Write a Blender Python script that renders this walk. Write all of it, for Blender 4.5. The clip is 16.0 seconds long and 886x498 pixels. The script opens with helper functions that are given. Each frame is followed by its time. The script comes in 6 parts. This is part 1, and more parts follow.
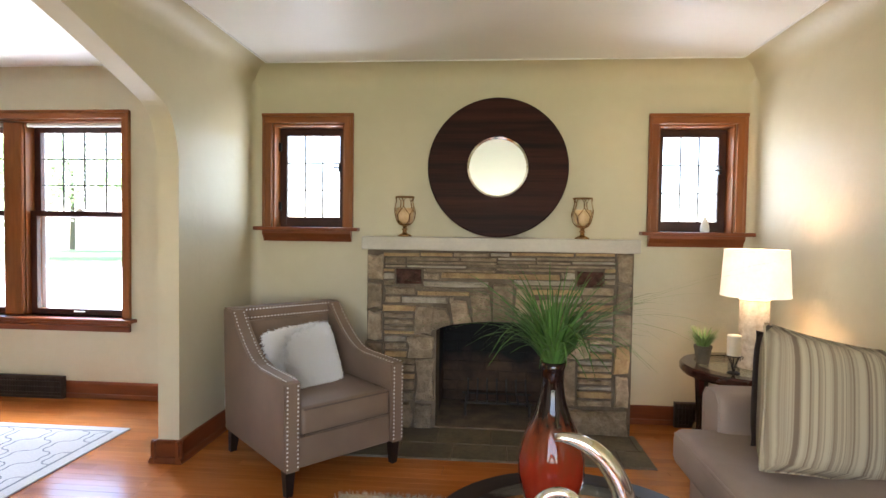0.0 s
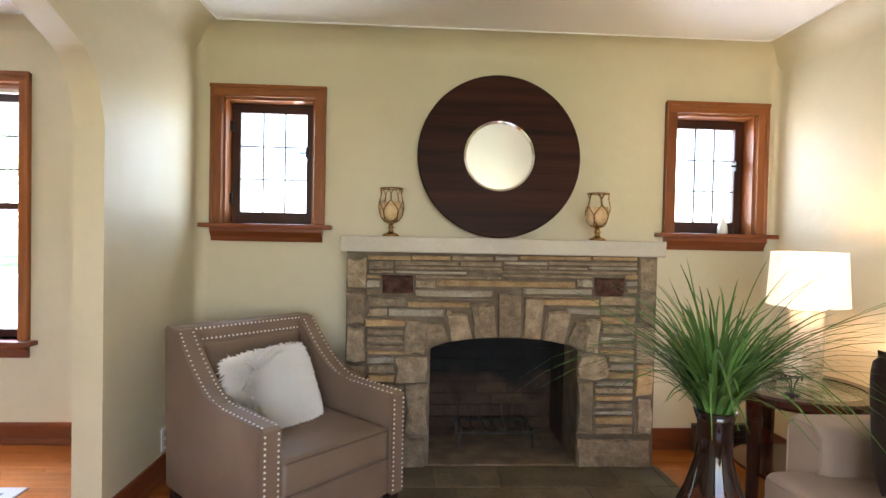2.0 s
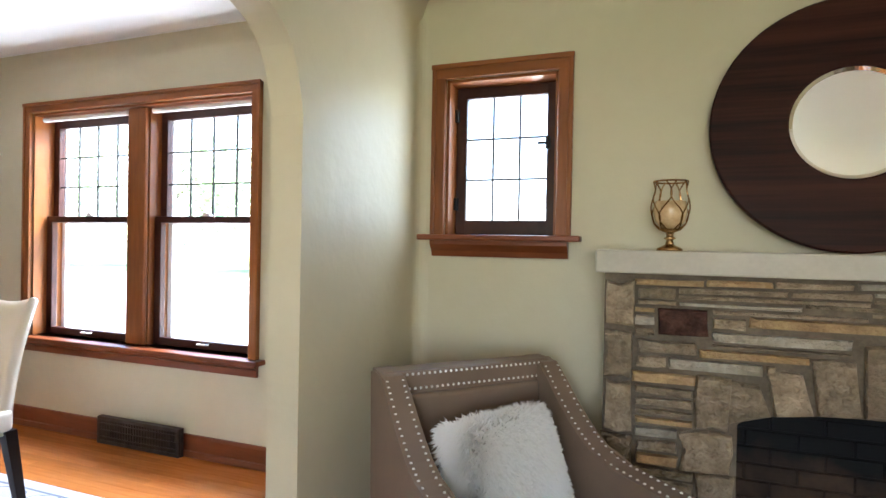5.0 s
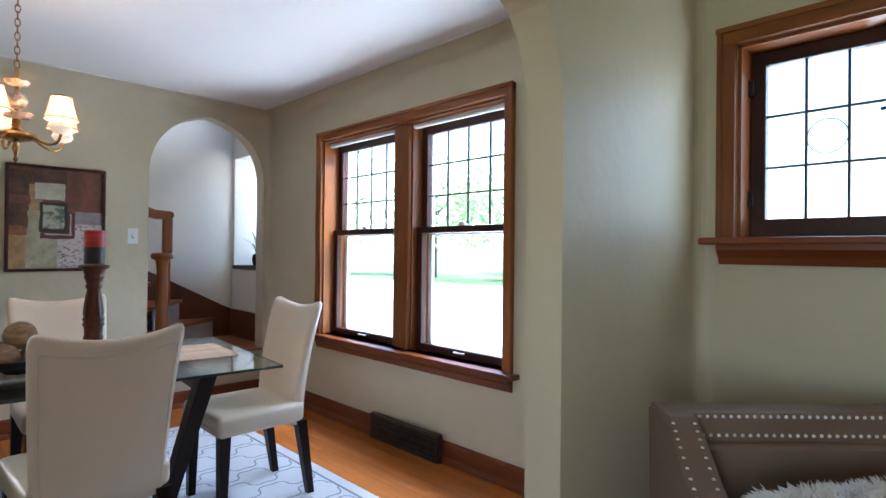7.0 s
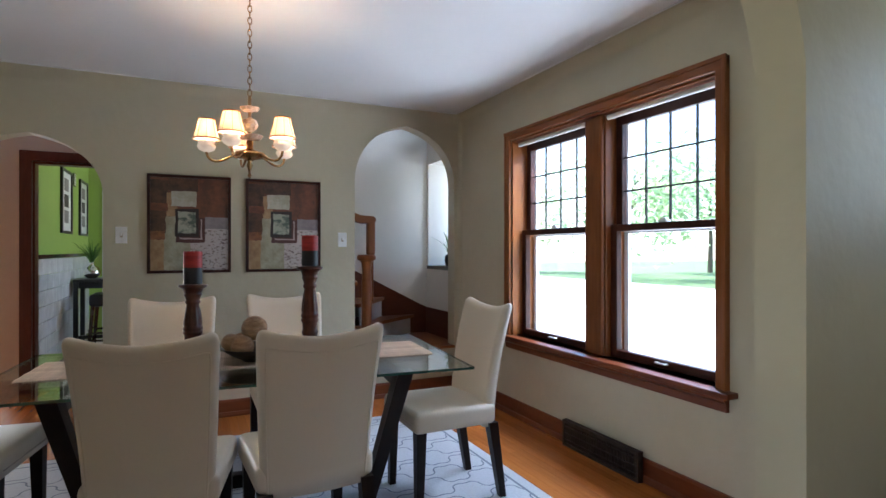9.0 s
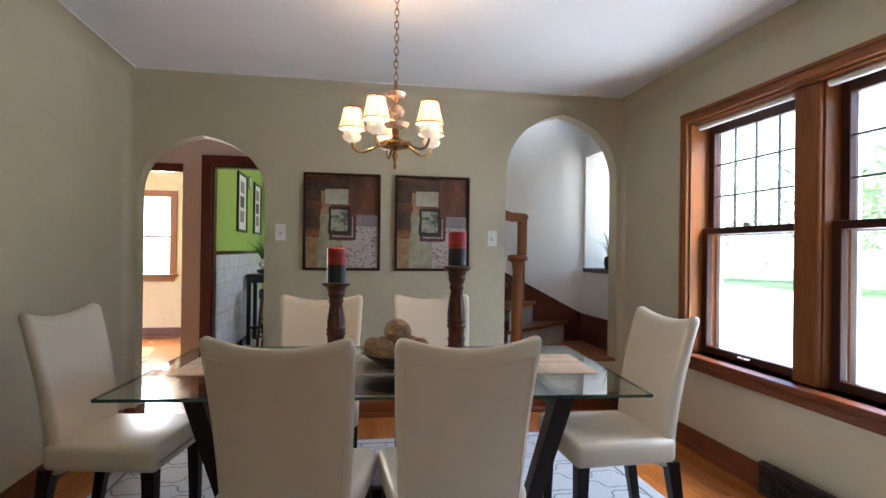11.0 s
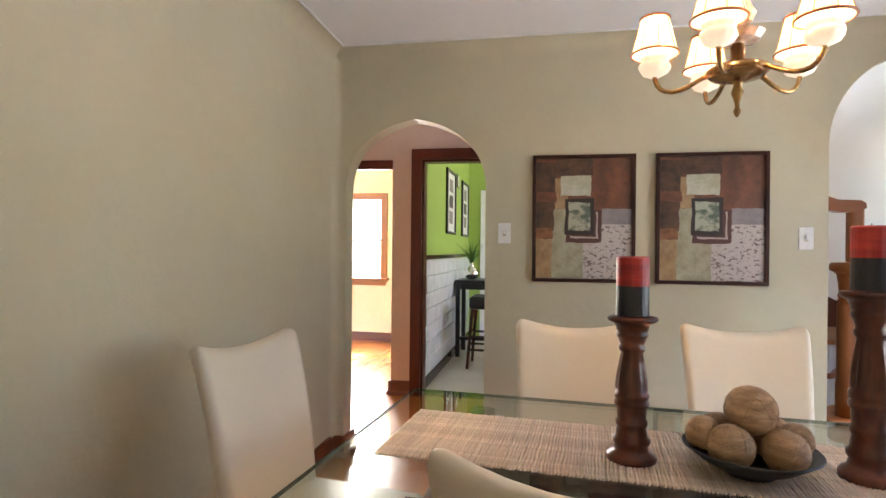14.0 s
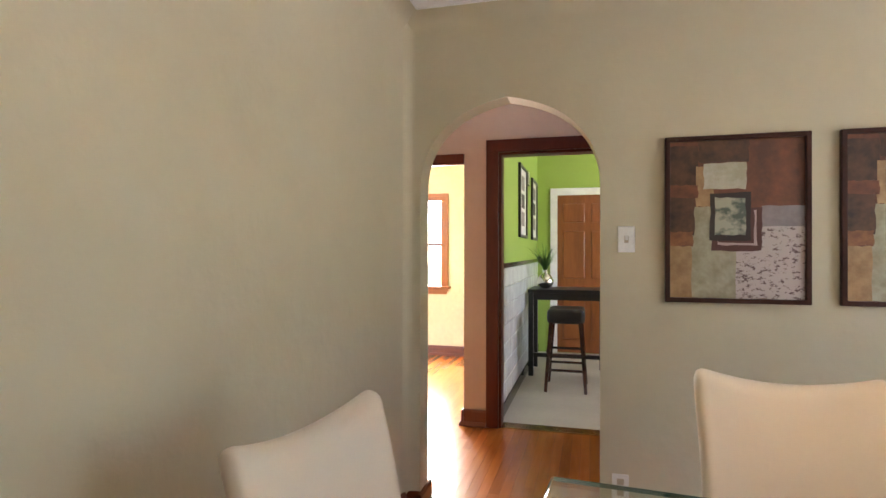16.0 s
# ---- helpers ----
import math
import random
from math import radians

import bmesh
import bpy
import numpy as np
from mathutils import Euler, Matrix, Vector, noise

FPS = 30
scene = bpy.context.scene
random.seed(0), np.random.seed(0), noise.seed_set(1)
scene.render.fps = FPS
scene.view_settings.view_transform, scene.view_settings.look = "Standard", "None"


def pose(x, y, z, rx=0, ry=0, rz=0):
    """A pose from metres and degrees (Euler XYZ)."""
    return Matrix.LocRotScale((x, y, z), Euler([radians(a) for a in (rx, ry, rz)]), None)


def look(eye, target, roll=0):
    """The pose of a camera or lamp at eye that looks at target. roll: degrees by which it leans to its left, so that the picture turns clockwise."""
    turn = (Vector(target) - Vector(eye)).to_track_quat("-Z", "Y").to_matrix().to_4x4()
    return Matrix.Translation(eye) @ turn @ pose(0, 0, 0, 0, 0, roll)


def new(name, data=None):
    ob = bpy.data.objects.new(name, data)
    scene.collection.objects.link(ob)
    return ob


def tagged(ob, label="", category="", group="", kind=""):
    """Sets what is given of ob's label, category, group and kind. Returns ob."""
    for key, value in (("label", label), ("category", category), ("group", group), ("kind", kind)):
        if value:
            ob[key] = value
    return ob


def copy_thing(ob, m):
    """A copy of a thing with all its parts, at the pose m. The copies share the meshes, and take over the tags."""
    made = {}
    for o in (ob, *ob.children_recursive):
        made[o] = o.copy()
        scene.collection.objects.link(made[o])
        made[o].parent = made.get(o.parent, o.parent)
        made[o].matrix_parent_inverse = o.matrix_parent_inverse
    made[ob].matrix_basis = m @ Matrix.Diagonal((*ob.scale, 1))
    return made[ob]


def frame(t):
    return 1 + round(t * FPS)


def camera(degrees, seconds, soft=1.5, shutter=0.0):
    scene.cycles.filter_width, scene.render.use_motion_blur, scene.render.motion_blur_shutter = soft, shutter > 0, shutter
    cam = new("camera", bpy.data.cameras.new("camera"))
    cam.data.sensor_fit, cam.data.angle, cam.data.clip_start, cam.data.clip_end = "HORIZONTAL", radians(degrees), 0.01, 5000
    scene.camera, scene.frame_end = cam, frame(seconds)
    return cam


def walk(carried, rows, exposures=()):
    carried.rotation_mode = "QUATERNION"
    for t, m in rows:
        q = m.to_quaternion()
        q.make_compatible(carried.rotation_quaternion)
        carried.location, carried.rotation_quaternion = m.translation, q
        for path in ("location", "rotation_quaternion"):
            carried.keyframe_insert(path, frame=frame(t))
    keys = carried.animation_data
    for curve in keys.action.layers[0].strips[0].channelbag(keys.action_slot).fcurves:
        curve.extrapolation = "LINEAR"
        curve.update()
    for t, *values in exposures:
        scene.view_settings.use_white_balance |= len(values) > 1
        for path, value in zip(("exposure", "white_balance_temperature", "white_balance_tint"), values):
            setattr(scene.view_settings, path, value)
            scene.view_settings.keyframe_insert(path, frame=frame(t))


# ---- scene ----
cam = camera(77.7, 16.0)
PATH = [
    (0, (0.279, 0.434, 1.288), (0.116, 2.426, 1.221), 0.8),
    (0.5, (0.152, 0.56, 1.248), (0.057, 2.558, 1.205), 0.8),
    (1, (0.038, 0.701, 1.235), (0.032, 2.7, 1.199), 0.8),
    (1.5, (-0.086, 0.848, 1.274), (0.0, 2.845, 1.212), 1.0),
    (2, (-0.145, 1.007, 1.241), (-0.04, 3.004, 1.201), 1.2),
    (2.5, (-0.162, 1.167, 1.27), (-0.114, 3.166, 1.221), 1.4),
    (3, (-0.234, 1.331, 1.218), (-0.245, 3.331, 1.221), 1.6),
    (3.2, (-0.263, 1.384, 1.212), (-0.306, 3.383, 1.225), 1.7),
    (5.3, (-0.383, 1.853, 1.254), (-1.197, 3.68, 1.241), 1.1),
    (5.5, (-0.403, 1.884, 1.249), (-1.296, 3.674, 1.243), 1.2),
    (6, (-0.458, 1.928, 1.242), (-1.544, 3.607, 1.248), 0.9),
    (6.5, (-0.513, 1.973, 1.243), (-1.783, 3.518, 1.249), 0.7),
    (7, (-0.547, 2.002, 1.235), (-1.975, 3.403, 1.246), 0.6),
    (7.5, (-0.588, 2.018, 1.238), (-2.144, 3.273, 1.247), 0.2),
    (8, (-0.609, 2.024, 1.242), (-2.267, 3.142, 1.25), 0.2),
    (8.5, (-0.62, 2.034, 1.24), (-2.362, 3.017, 1.247), 0.1),
    (9, (-0.634, 2.05, 1.243), (-2.445, 2.898, 1.247), -0.0),
    (11.5, (-1.091, 2.133, 1.229), (-3.079, 2.354, 1.227), 0.7),
    (12, (-1.227, 2.117, 1.242), (-3.225, 2.217, 1.228), 0.5),
    (12.5, (-1.392, 2.104, 1.244), (-3.391, 2.065, 1.228), 0.6),
    (13, (-1.563, 2.045, 1.242), (-3.556, 1.88, 1.23), 0.7),
    (13.5, (-1.734, 1.963, 1.25), (-3.716, 1.691, 1.242), 0.7),
    (14, (-1.899, 1.862, 1.248), (-3.867, 1.505, 1.252), 0.6),
    (14.5, (-2.053, 1.789, 1.252), (-4.004, 1.345, 1.263), 0.7),
    (15, (-2.191, 1.687, 1.261), (-4.127, 1.186, 1.275), 0.6),
    (15.5, (-2.336, 1.58, 1.281), (-4.267, 1.059, 1.291), 0.4),
    (16, (-2.494, 1.493, 1.294), (-4.425, 0.974, 1.302), 0.1),
]
walk(cam, [(t, look(eye, target, roll)) for t, eye, target, roll in PATH],
     [(0, 3.97, 6200, 17), (2, 4.15, 6200, 18), (3.2, 4.15, 6200, 18), (5.5, 3.9, 5700, 13), (6.2, 3.48, 5500, 13), (7, 3.12, 5400, 13), (9, 2.75, 5450, 13), (11.5, 3.25, 5900, 13),
      (12.5, 3.6, 6200, 14), (14, 3.72, 6300, 16), (16, 3.76, 6450, 17)])

# ---------- light ----------
world = bpy.data.worlds.new("sky")
scene.world = world
world.use_nodes = True
wn = world.node_tree
sky = wn.nodes.new("ShaderNodeTexSky")
sky.sky_type, sky.sun_disc = "NISHITA", False
sky.sun_elevation, sky.sun_rotation = radians(46), radians(262)
wn.links.new(sky.outputs[0], wn.nodes["Background"].inputs[0])
wn.nodes["Background"].inputs[1].default_value = 0.13
sun = new("sun", bpy.data.lights.new("sun", "SUN"))
sun.data.energy, sun.data.angle, sun.data.color = 4.2, radians(0.5), (1.0, 0.95, 0.87)
sun.matrix_world = look((-38, -5, 40), (0, 0, 0))


def window_light(name, at, target, w, h, watts, color=(0.93, 0.97, 1.0)):
    """An added area lamp that stands in for daylight at a window."""
    l = new(name, bpy.data.lights.new(name, "AREA"))
    l.data.shape, l.data.size, l.data.size_y, l.data.energy, l.data.color = "RECTANGLE", w, h, watts, color
    l.matrix_world = look(at, target)
    return l


# fill lamp in an opening added to the unseen south wall
window_light("window_light_living", (0.3, -1.8, 1.3), (0.3, 1.0, 1.25), 2.4, 1.5, 3.7, (1.0, 0.95, 0.87))
# casement lamps are turned to brighten the walls beside them
window_light("window_light_casement", (-0.99, 4.46, 1.66), (-1.7, 3.3, 1.5), 0.46, 0.68, 0.5, (0.92, 1.0, 0.95))
window_light("window_light_casement", (1.65, 4.46, 1.65), (2.2, 3.3, 1.5), 0.44, 0.67, 0.6, (0.9, 0.97, 1.0))
# kitchen fill lamp, set in an added opening out of view
window_light("window_light_kitchen", (-8.1, 3.47, 1.5), (-8.1, 0, 1.2), 1.4, 1.0, 2.2, (1.0, 0.95, 0.86))
window_light("window_light_sunroom", (-9.27, -0.70, 1.39), (-6.0, 0.1, 0.6), 0.8, 1.06, 30, (1.0, 0.93, 0.82))
window_light("window_light_stairs", (-5.58, 4.80, 1.61), (-5.55, 3.4, 1.1), 0.5, 1.0, 0.16)
# added lamps outdoors, out of sight: one low as ground bounce, one above
window_light("window_light_dining", (-3.3, 5.7, 0.0), (-3.3, 3.0, 1.6), 2.2, 1.6, 15.0, (0.92, 0.96, 1.0))
window_light("window_light_dining", (-3.3, 5.25, 3.0), (-3.3, 3.3, 0.7), 2.0, 1.0, 56.0, (0.86, 0.94, 1.0))


# ---------- materials ----------
def mat(name, color, rough=0.5, metal=0.0, dark=None, scale=6.0, fine=60.0, bump=0.1, stretch=(1, 1, 1), vary=0.0, island=False,
        spec=0.5, coat=0.0, dist=0.003, lo=0.35, hi=0.7):
    """A surface with two scales of colour variation and fine relief; vary: lightness from piece to piece."""
    m = bpy.data.materials.new(name)
    m.use_nodes = True
    nt = m.node_tree
    b = nt.nodes["Principled BSDF"]
    b.inputs["Roughness"].default_value, b.inputs["Metallic"].default_value = rough, metal
    b.inputs["Specular IOR Level"].default_value, b.inputs["Coat Weight"].default_value = spec, coat
    b.inputs["Coat Roughness"].default_value = 0.12
    tc, mp = nt.nodes.new("ShaderNodeTexCoord"), nt.nodes.new("ShaderNodeMapping")
    mp.inputs["Scale"].default_value = stretch
    nt.links.new(tc.outputs["Object"], mp.inputs[0])
    n1, n2 = nt.nodes.new("ShaderNodeTexNoise"), nt.nodes.new("ShaderNodeTexNoise")
    n1.inputs["Scale"].default_value, n2.inputs["Scale"].default_value = scale, fine
    n1.inputs["Detail"].default_value = n2.inputs["Detail"].default_value = 5
    add = nt.nodes.new("ShaderNodeMath")
    add.operation = "MULTIPLY_ADD"
    add.inputs[1].default_value = 0.4
    for n in (n1, n2):
        nt.links.new(mp.outputs[0], n.inputs["Vector"])
    nt.links.new(n2.outputs[0], add.inputs[0])
    nt.links.new(n1.outputs[0], add.inputs[2])
    rp = nt.nodes.new("ShaderNodeValToRGB")
    d = dark or tuple(c * 0.82 for c in color)
    rp.color_ramp.elements[0].position, rp.color_ramp.elements[1].position = lo + 0.2, hi + 0.2
    rp.color_ramp.elements[0].color, rp.color_ramp.elements[1].color = (*d, 1), (*color, 1)
    nt.links.new(add.outputs[0], rp.inputs[0])
    col = rp.outputs[0]
    if vary:
        src = nt.nodes.new("ShaderNodeNewGeometry" if island else "ShaderNodeObjectInfo")
        mr = nt.nodes.new("ShaderNodeMapRange")
        mr.inputs[3].default_value, mr.inputs[4].default_value = 1 - vary, 1 + vary
        nt.links.new(src.outputs["Random Per Island" if island else "Random"], mr.inputs[0])
        hs = nt.nodes.new("ShaderNodeHueSaturation")
        nt.links.new(mr.outputs[0], hs.inputs["Value"])
        nt.links.new(col, hs.inputs["Color"])
        col = hs.outputs[0]
    nt.links.new(col, b.inputs["Base Color"])
    if bump:
        bp = nt.nodes.new("ShaderNodeBump")
        bp.inputs["Strength"].default_value, bp.inputs["Distance"].default_value = bump, dist
        nt.links.new(add.outputs[0], bp.inputs["Height"])
        nt.links.new(bp.outputs[0], b.inputs["Normal"])
    return m


def glass_mat(name, tint=(0.97, 0.99, 0.98), gloss=0.02):
    """A thin pane: clear, with a reflection that grows at grazing angles."""
    m = bpy.data.materials.new(name)
    m.use_nodes = True
    nt = m.node_tree
    nt.nodes.remove(nt.nodes["Principled BSDF"])
    tr, gl, mx, lw = (nt.nodes.new(k) for k in ("ShaderNodeBsdfTransparent", "ShaderNodeBsdfGlossy", "ShaderNodeMixShader", "ShaderNodeLayerWeight"))
    tr.inputs[0].default_value = (*tint, 1)
    gl.inputs["Roughness"].default_value = gloss
    lw.inputs[0].default_value = 0.5
    pw, ma = nt.nodes.new("ShaderNodeMath"), nt.nodes.new("ShaderNodeMath")
    pw.operation, ma.operation = "POWER", "MULTIPLY_ADD"
    pw.inputs[1].default_value, ma.inputs[1].default_value, ma.inputs[2].default_value = 4.0, 0.9, 0.04
    nt.links.new(lw.outputs["Facing"], pw.inputs[0])
    nt.links.new(pw.outputs[0], ma.inputs[0])
    nt.links.new(ma.outputs[0], mx.inputs[0])
    nt.links.new(tr.outputs[0], mx.inputs[1])
    nt.links.new(gl.outputs[0], mx.inputs[2])
    nt.links.new(mx.outputs[0], nt.nodes["Material Output"].inputs[0])
    return m


def glow_mat(name, color, strength, base=(0.85, 0.8, 0.7)):
    m = mat(name, base, 0.8, bump=0.05)
    b = m.node_tree.nodes["Principled BSDF"]
    b.inputs["Emission Color"].default_value = (*color, 1)
    b.inputs["Emission Strength"].default_value = strength
    return m


WALL = mat("olive_tan_paint", (0.57, 0.51, 0.355), 0.5, dark=(0.54, 0.48, 0.328), scale=2.2, fine=14, bump=0.6, dist=0.012)
HALLWALL = mat("pinkish_tan_paint", (0.53, 0.40, 0.31), 0.7, dark=(0.49, 0.365, 0.28), scale=1.5, fine=14, bump=0.3, dist=0.006)
STAIRWALL = mat("cream_paint", (0.80, 0.76, 0.68), 0.6, dark=(0.77, 0.73, 0.65), scale=1.5, fine=14, bump=0.3, dist=0.006)
SUNWALL = mat("pale_peach_paint", (0.74, 0.58, 0.42), 0.6, scale=1.5, fine=20, bump=0.15)
GREEN = mat("lime_green_paint", (0.33, 0.46, 0.085), 0.5, dark=(0.31, 0.44, 0.08), scale=2, fine=30, bump=0.1)
CEIL = mat("white_ceiling_paint", (0.86, 0.85, 0.84), 0.5, dark=(0.84, 0.83, 0.82), scale=2, fine=18, bump=0.25, dist=0.004)
EDGEPAINT = mat("white_gloss_paint", (0.90, 0.90, 0.89), 0.4)
TRIM = mat("varnished_oak_trim", (0.30, 0.098, 0.023), 0.36, dark=(0.16, 0.047, 0.011), scale=3, fine=40, stretch=(1, 1, 0.12), bump=0.06, coat=0.06, spec=0.3, vary=0.1)
TRIMH = mat("varnished_oak_rail", (0.30, 0.098, 0.023), 0.36, dark=(0.16, 0.047, 0.011), scale=3, fine=40, stretch=(0.12, 0.8, 1), bump=0.06, coat=0.06, spec=0.3, vary=0.1)
TRIMY = mat("varnished_oak_side", (0.30, 0.098, 0.023), 0.36, dark=(0.16, 0.047, 0.011), scale=3, fine=40, stretch=(0.8, 0.12, 1), bump=0.06, coat=0.06, spec=0.3, vary=0.1)
SILL = mat("red_brown_sill", (0.20, 0.052, 0.015), 0.34, dark=(0.11, 0.028, 0.009), scale=3, fine=40, stretch=(0.12, 0.8, 1), bump=0.06, spec=0.35, vary=0.1)
SILLY = mat("red_brown_baseboard", (0.20, 0.052, 0.015), 0.34, dark=(0.11, 0.028, 0.009), scale=3, fine=40, stretch=(0.8, 0.12, 1), bump=0.06, spec=0.35, vary=0.1)
SASH = mat("dark_stained_sash", (0.060, 0.016, 0.008), 0.4, dark=(0.028, 0.008, 0.005), scale=4, fine=50, bump=0.05, spec=0.3)
TREAD = mat("honey_oak_tread", (0.33, 0.115, 0.030), 0.35, dark=(0.22, 0.07, 0.018), scale=2.5, fine=30, stretch=(0.8, 0.15, 1), bump=0.05, vary=0.1)
SKIRT = mat("red_brown_skirting", (0.15, 0.040, 0.014), 0.35, dark=(0.09, 0.022, 0.008), scale=3, fine=40, stretch=(0.2, 0.2, 1))
FLOOR = mat("honey_oak_strip", (0.50, 0.172, 0.036), 0.22, dark=(0.35, 0.105, 0.02), scale=2.5, fine=30, stretch=(0.15, 1.6, 1), bump=0.05, vary=0.16, coat=0.25)
FLOORI = mat("honey_oak_strips", (0.50, 0.172, 0.036), 0.22, dark=(0.35, 0.105, 0.02), scale=2.5, fine=30, stretch=(0.15, 1.6, 1), bump=0.05, vary=0.16, island=True, coat=0.25)
SUBFLOOR = mat("dark_joint", (0.09, 0.035, 0.012), 0.8)
SLATE = mat("grey_green_slate", (0.165, 0.135, 0.09), 0.6, dark=(0.09, 0.075, 0.05), scale=5, fine=40, bump=0.3, vary=0.2)
STONE = mat("grey_fieldstone", (0.37, 0.285, 0.19), 0.7, dark=(0.225, 0.17, 0.11), scale=20, fine=85, bump=1.0, dist=0.035, vary=0.30, spec=0.25)
YSTONE = mat("ochre_fieldstone", (0.50, 0.345, 0.17), 0.7, dark=(0.33, 0.21, 0.105), scale=12, fine=70, bump=1.0, dist=0.028, vary=0.2, spec=0.25)
PSTONE = mat("pale_fieldstone", (0.42, 0.37, 0.29), 0.7, dark=(0.28, 0.24, 0.18), scale=12, fine=70, bump=1.0, dist=0.028, vary=0.2, spec=0.25)
RSTONE = mat("dark_red_stone", (0.11, 0.052, 0.036), 0.8, dark=(0.04, 0.018, 0.014), scale=22, fine=90, bump=1.0, dist=0.02, spec=0.15)
MORTAR = mat("grey_mortar", (0.19, 0.145, 0.098), 0.95, dark=(0.11, 0.084, 0.056), scale=9, fine=80, bump=0.6, dist=0.006)
MANTEL = mat("smooth_limestone", (0.50, 0.46, 0.38), 0.6, dark=(0.43, 0.39, 0.32), scale=4, fine=60, bump=0.15)
SOOTBACK = mat("soot_stained_firebrick", (0.085, 0.048, 0.027), 0.9, dark=(0.045, 0.025, 0.015), scale=4, fine=30, bump=0.4, vary=0.2)
_k = SOOTBACK.node_tree
_kt, _ks, _kn, _ka, _kr, _km = (_k.nodes.new(q) for q in ("ShaderNodeTexCoord", "ShaderNodeSeparateXYZ", "ShaderNodeTexNoise", "ShaderNodeMath", "ShaderNodeMapRange", "ShaderNodeMix"))
_kn.inputs["Scale"].default_value, _kn.inputs["Detail"].default_value = 5, 6       # ragged soot tongues above the grate
_ka.operation, _ka.inputs[1].default_value, _km.data_type = "MULTIPLY_ADD", 0.5, "RGBA"
_kr.inputs[1].default_value, _kr.inputs[2].default_value = 0.48, 0.62
_km.inputs[7].default_value = (0.006, 0.006, 0.006, 1)
_k.links.new(_kt.outputs["Object"], _ks.inputs[0])
_k.links.new(_kt.outputs["Object"], _kn.inputs["Vector"])
_k.links.new(_kn.outputs[0], _ka.inputs[0])
_k.links.new(_ks.outputs[2], _ka.inputs[2])
_k.links.new(_ka.outputs[0], _kr.inputs[0])
_k.links.new(_kr.outputs[0], _km.inputs[0])
_kb = _k.nodes["Principled BSDF"].inputs["Base Color"]
_k.links.new(_kb.links[0].from_socket, _km.inputs[6])
_k.links.new(_km.outputs[2], _kb)
IRON = mat("black_iron", (0.02, 0.02, 0.02), 0.55, metal=0.6)
GLASS = glass_mat("window_glass", (0.92, 0.94, 0.95))
CLEAR = glass_mat("table_glass", (0.93, 0.97, 0.95))
EDGE = mat("green_glass_edge", (0.025, 0.075, 0.06), 0.1, coat=0.6)
LEAD = mat("lead_came", (0.07, 0.065, 0.06), 0.6, metal=0.3)
MUSLIN = mat("taupe_upholstery", (0.190, 0.130, 0.090), 0.5, dark=(0.158, 0.106, 0.073), scale=5, fine=300, bump=0.25, dist=0.001)
PIPING = mat("taupe_piping", (0.13, 0.09, 0.065), 0.75, scale=5, fine=300, bump=0.2)
NAIL = mat("nickel_nailhead", (0.90, 0.88, 0.85), 0.3, metal=0.35, bump=0)
DARKLEG = mat("espresso_wood", (0.016, 0.009, 0.007), 0.4, dark=(0.009, 0.005, 0.004), scale=5, fine=50, stretch=(1, 1, 0.15), spec=0.2)
CHERRY = mat("dark_cherry_wood", (0.062, 0.014, 0.009), 0.22, dark=(0.032, 0.008, 0.006), scale=4, fine=50, stretch=(0.2, 1, 1), coat=0.5)
WALNUT = mat("turned_walnut", (0.125, 0.032, 0.014), 0.3, dark=(0.040, 0.011, 0.006), scale=14, fine=60, stretch=(1, 1, 0.25), coat=0.1, spec=0.35)
LEATHER = mat("cream_leather", (0.68, 0.60, 0.48), 0.42, dark=(0.65, 0.57, 0.45), scale=3, fine=160, bump=0.12, dist=0.001)
SEAM = mat("cream_seam", (0.50, 0.42, 0.32), 0.5)
FUR = mat("white_faux_fur", (0.95, 0.94, 0.92), 0.8, dark=(0.91, 0.89, 0.86), scale=8, fine=60, bump=0.0)
SOFAMAT = mat("beige_sofa_twill", (0.32, 0.24, 0.19), 0.85, dark=(0.27, 0.20, 0.155), scale=4, fine=260, bump=0.3, dist=0.001)
BROWNPIL = mat("dark_brown_cord", (0.026, 0.014, 0.010), 0.9, scale=60, fine=300, bump=0.4, stretch=(1, 1, 0.1))
BRONZE = mat("aged_brass", (0.55, 0.34, 0.14), 0.26, metal=1.0, dark=(0.27, 0.15, 0.06), scale=14, fine=60)
AMBER = mat("amber_mercury_glass", (0.75, 0.55, 0.32), 0.25, dark=(0.55, 0.36, 0.18), scale=20, fine=90, coat=0.5)
CHROME = mat("polished_nickel", (0.80, 0.77, 0.70), 0.08, metal=1.0, scale=3, fine=20, bump=0.0)
WHITE = mat("white_plastic", (0.88, 0.87, 0.84), 0.4, bump=0.02)
WAX = mat("ivory_wax", (0.85, 0.76, 0.60), 0.5, bump=0.03)
REDWAX = mat("red_wax", (0.42, 0.025, 0.02), 0.45, dark=(0.25, 0.012, 0.012), scale=30, fine=80, stretch=(0.3, 0.3, 2))
BLACKWAX = mat("black_wax", (0.012, 0.012, 0.018), 0.4)
VENT = mat("dark_bronze_register", (0.075, 0.055, 0.042), 0.5, metal=0.5, dark=(0.045, 0.033, 0.026), scale=20, fine=90)
ROSEWOOD = mat("rosewood_veneer", (0.050, 0.015, 0.010), 0.5, dark=(0.012, 0.005, 0.004), scale=9, fine=70, stretch=(0.04, 1.6, 1), bump=0.03, spec=0.12)
MIRROR = mat("mirror_silver", (0.92, 0.92, 0.91), 0.01, metal=1.0, bump=0.0, dark=(0.92, 0.92, 0.91))
GRASSB = mat("grass_blade", (0.11, 0.24, 0.045), 0.75, dark=(0.04, 0.105, 0.015), scale=3, fine=20, vary=0.35, island=True, bump=0)
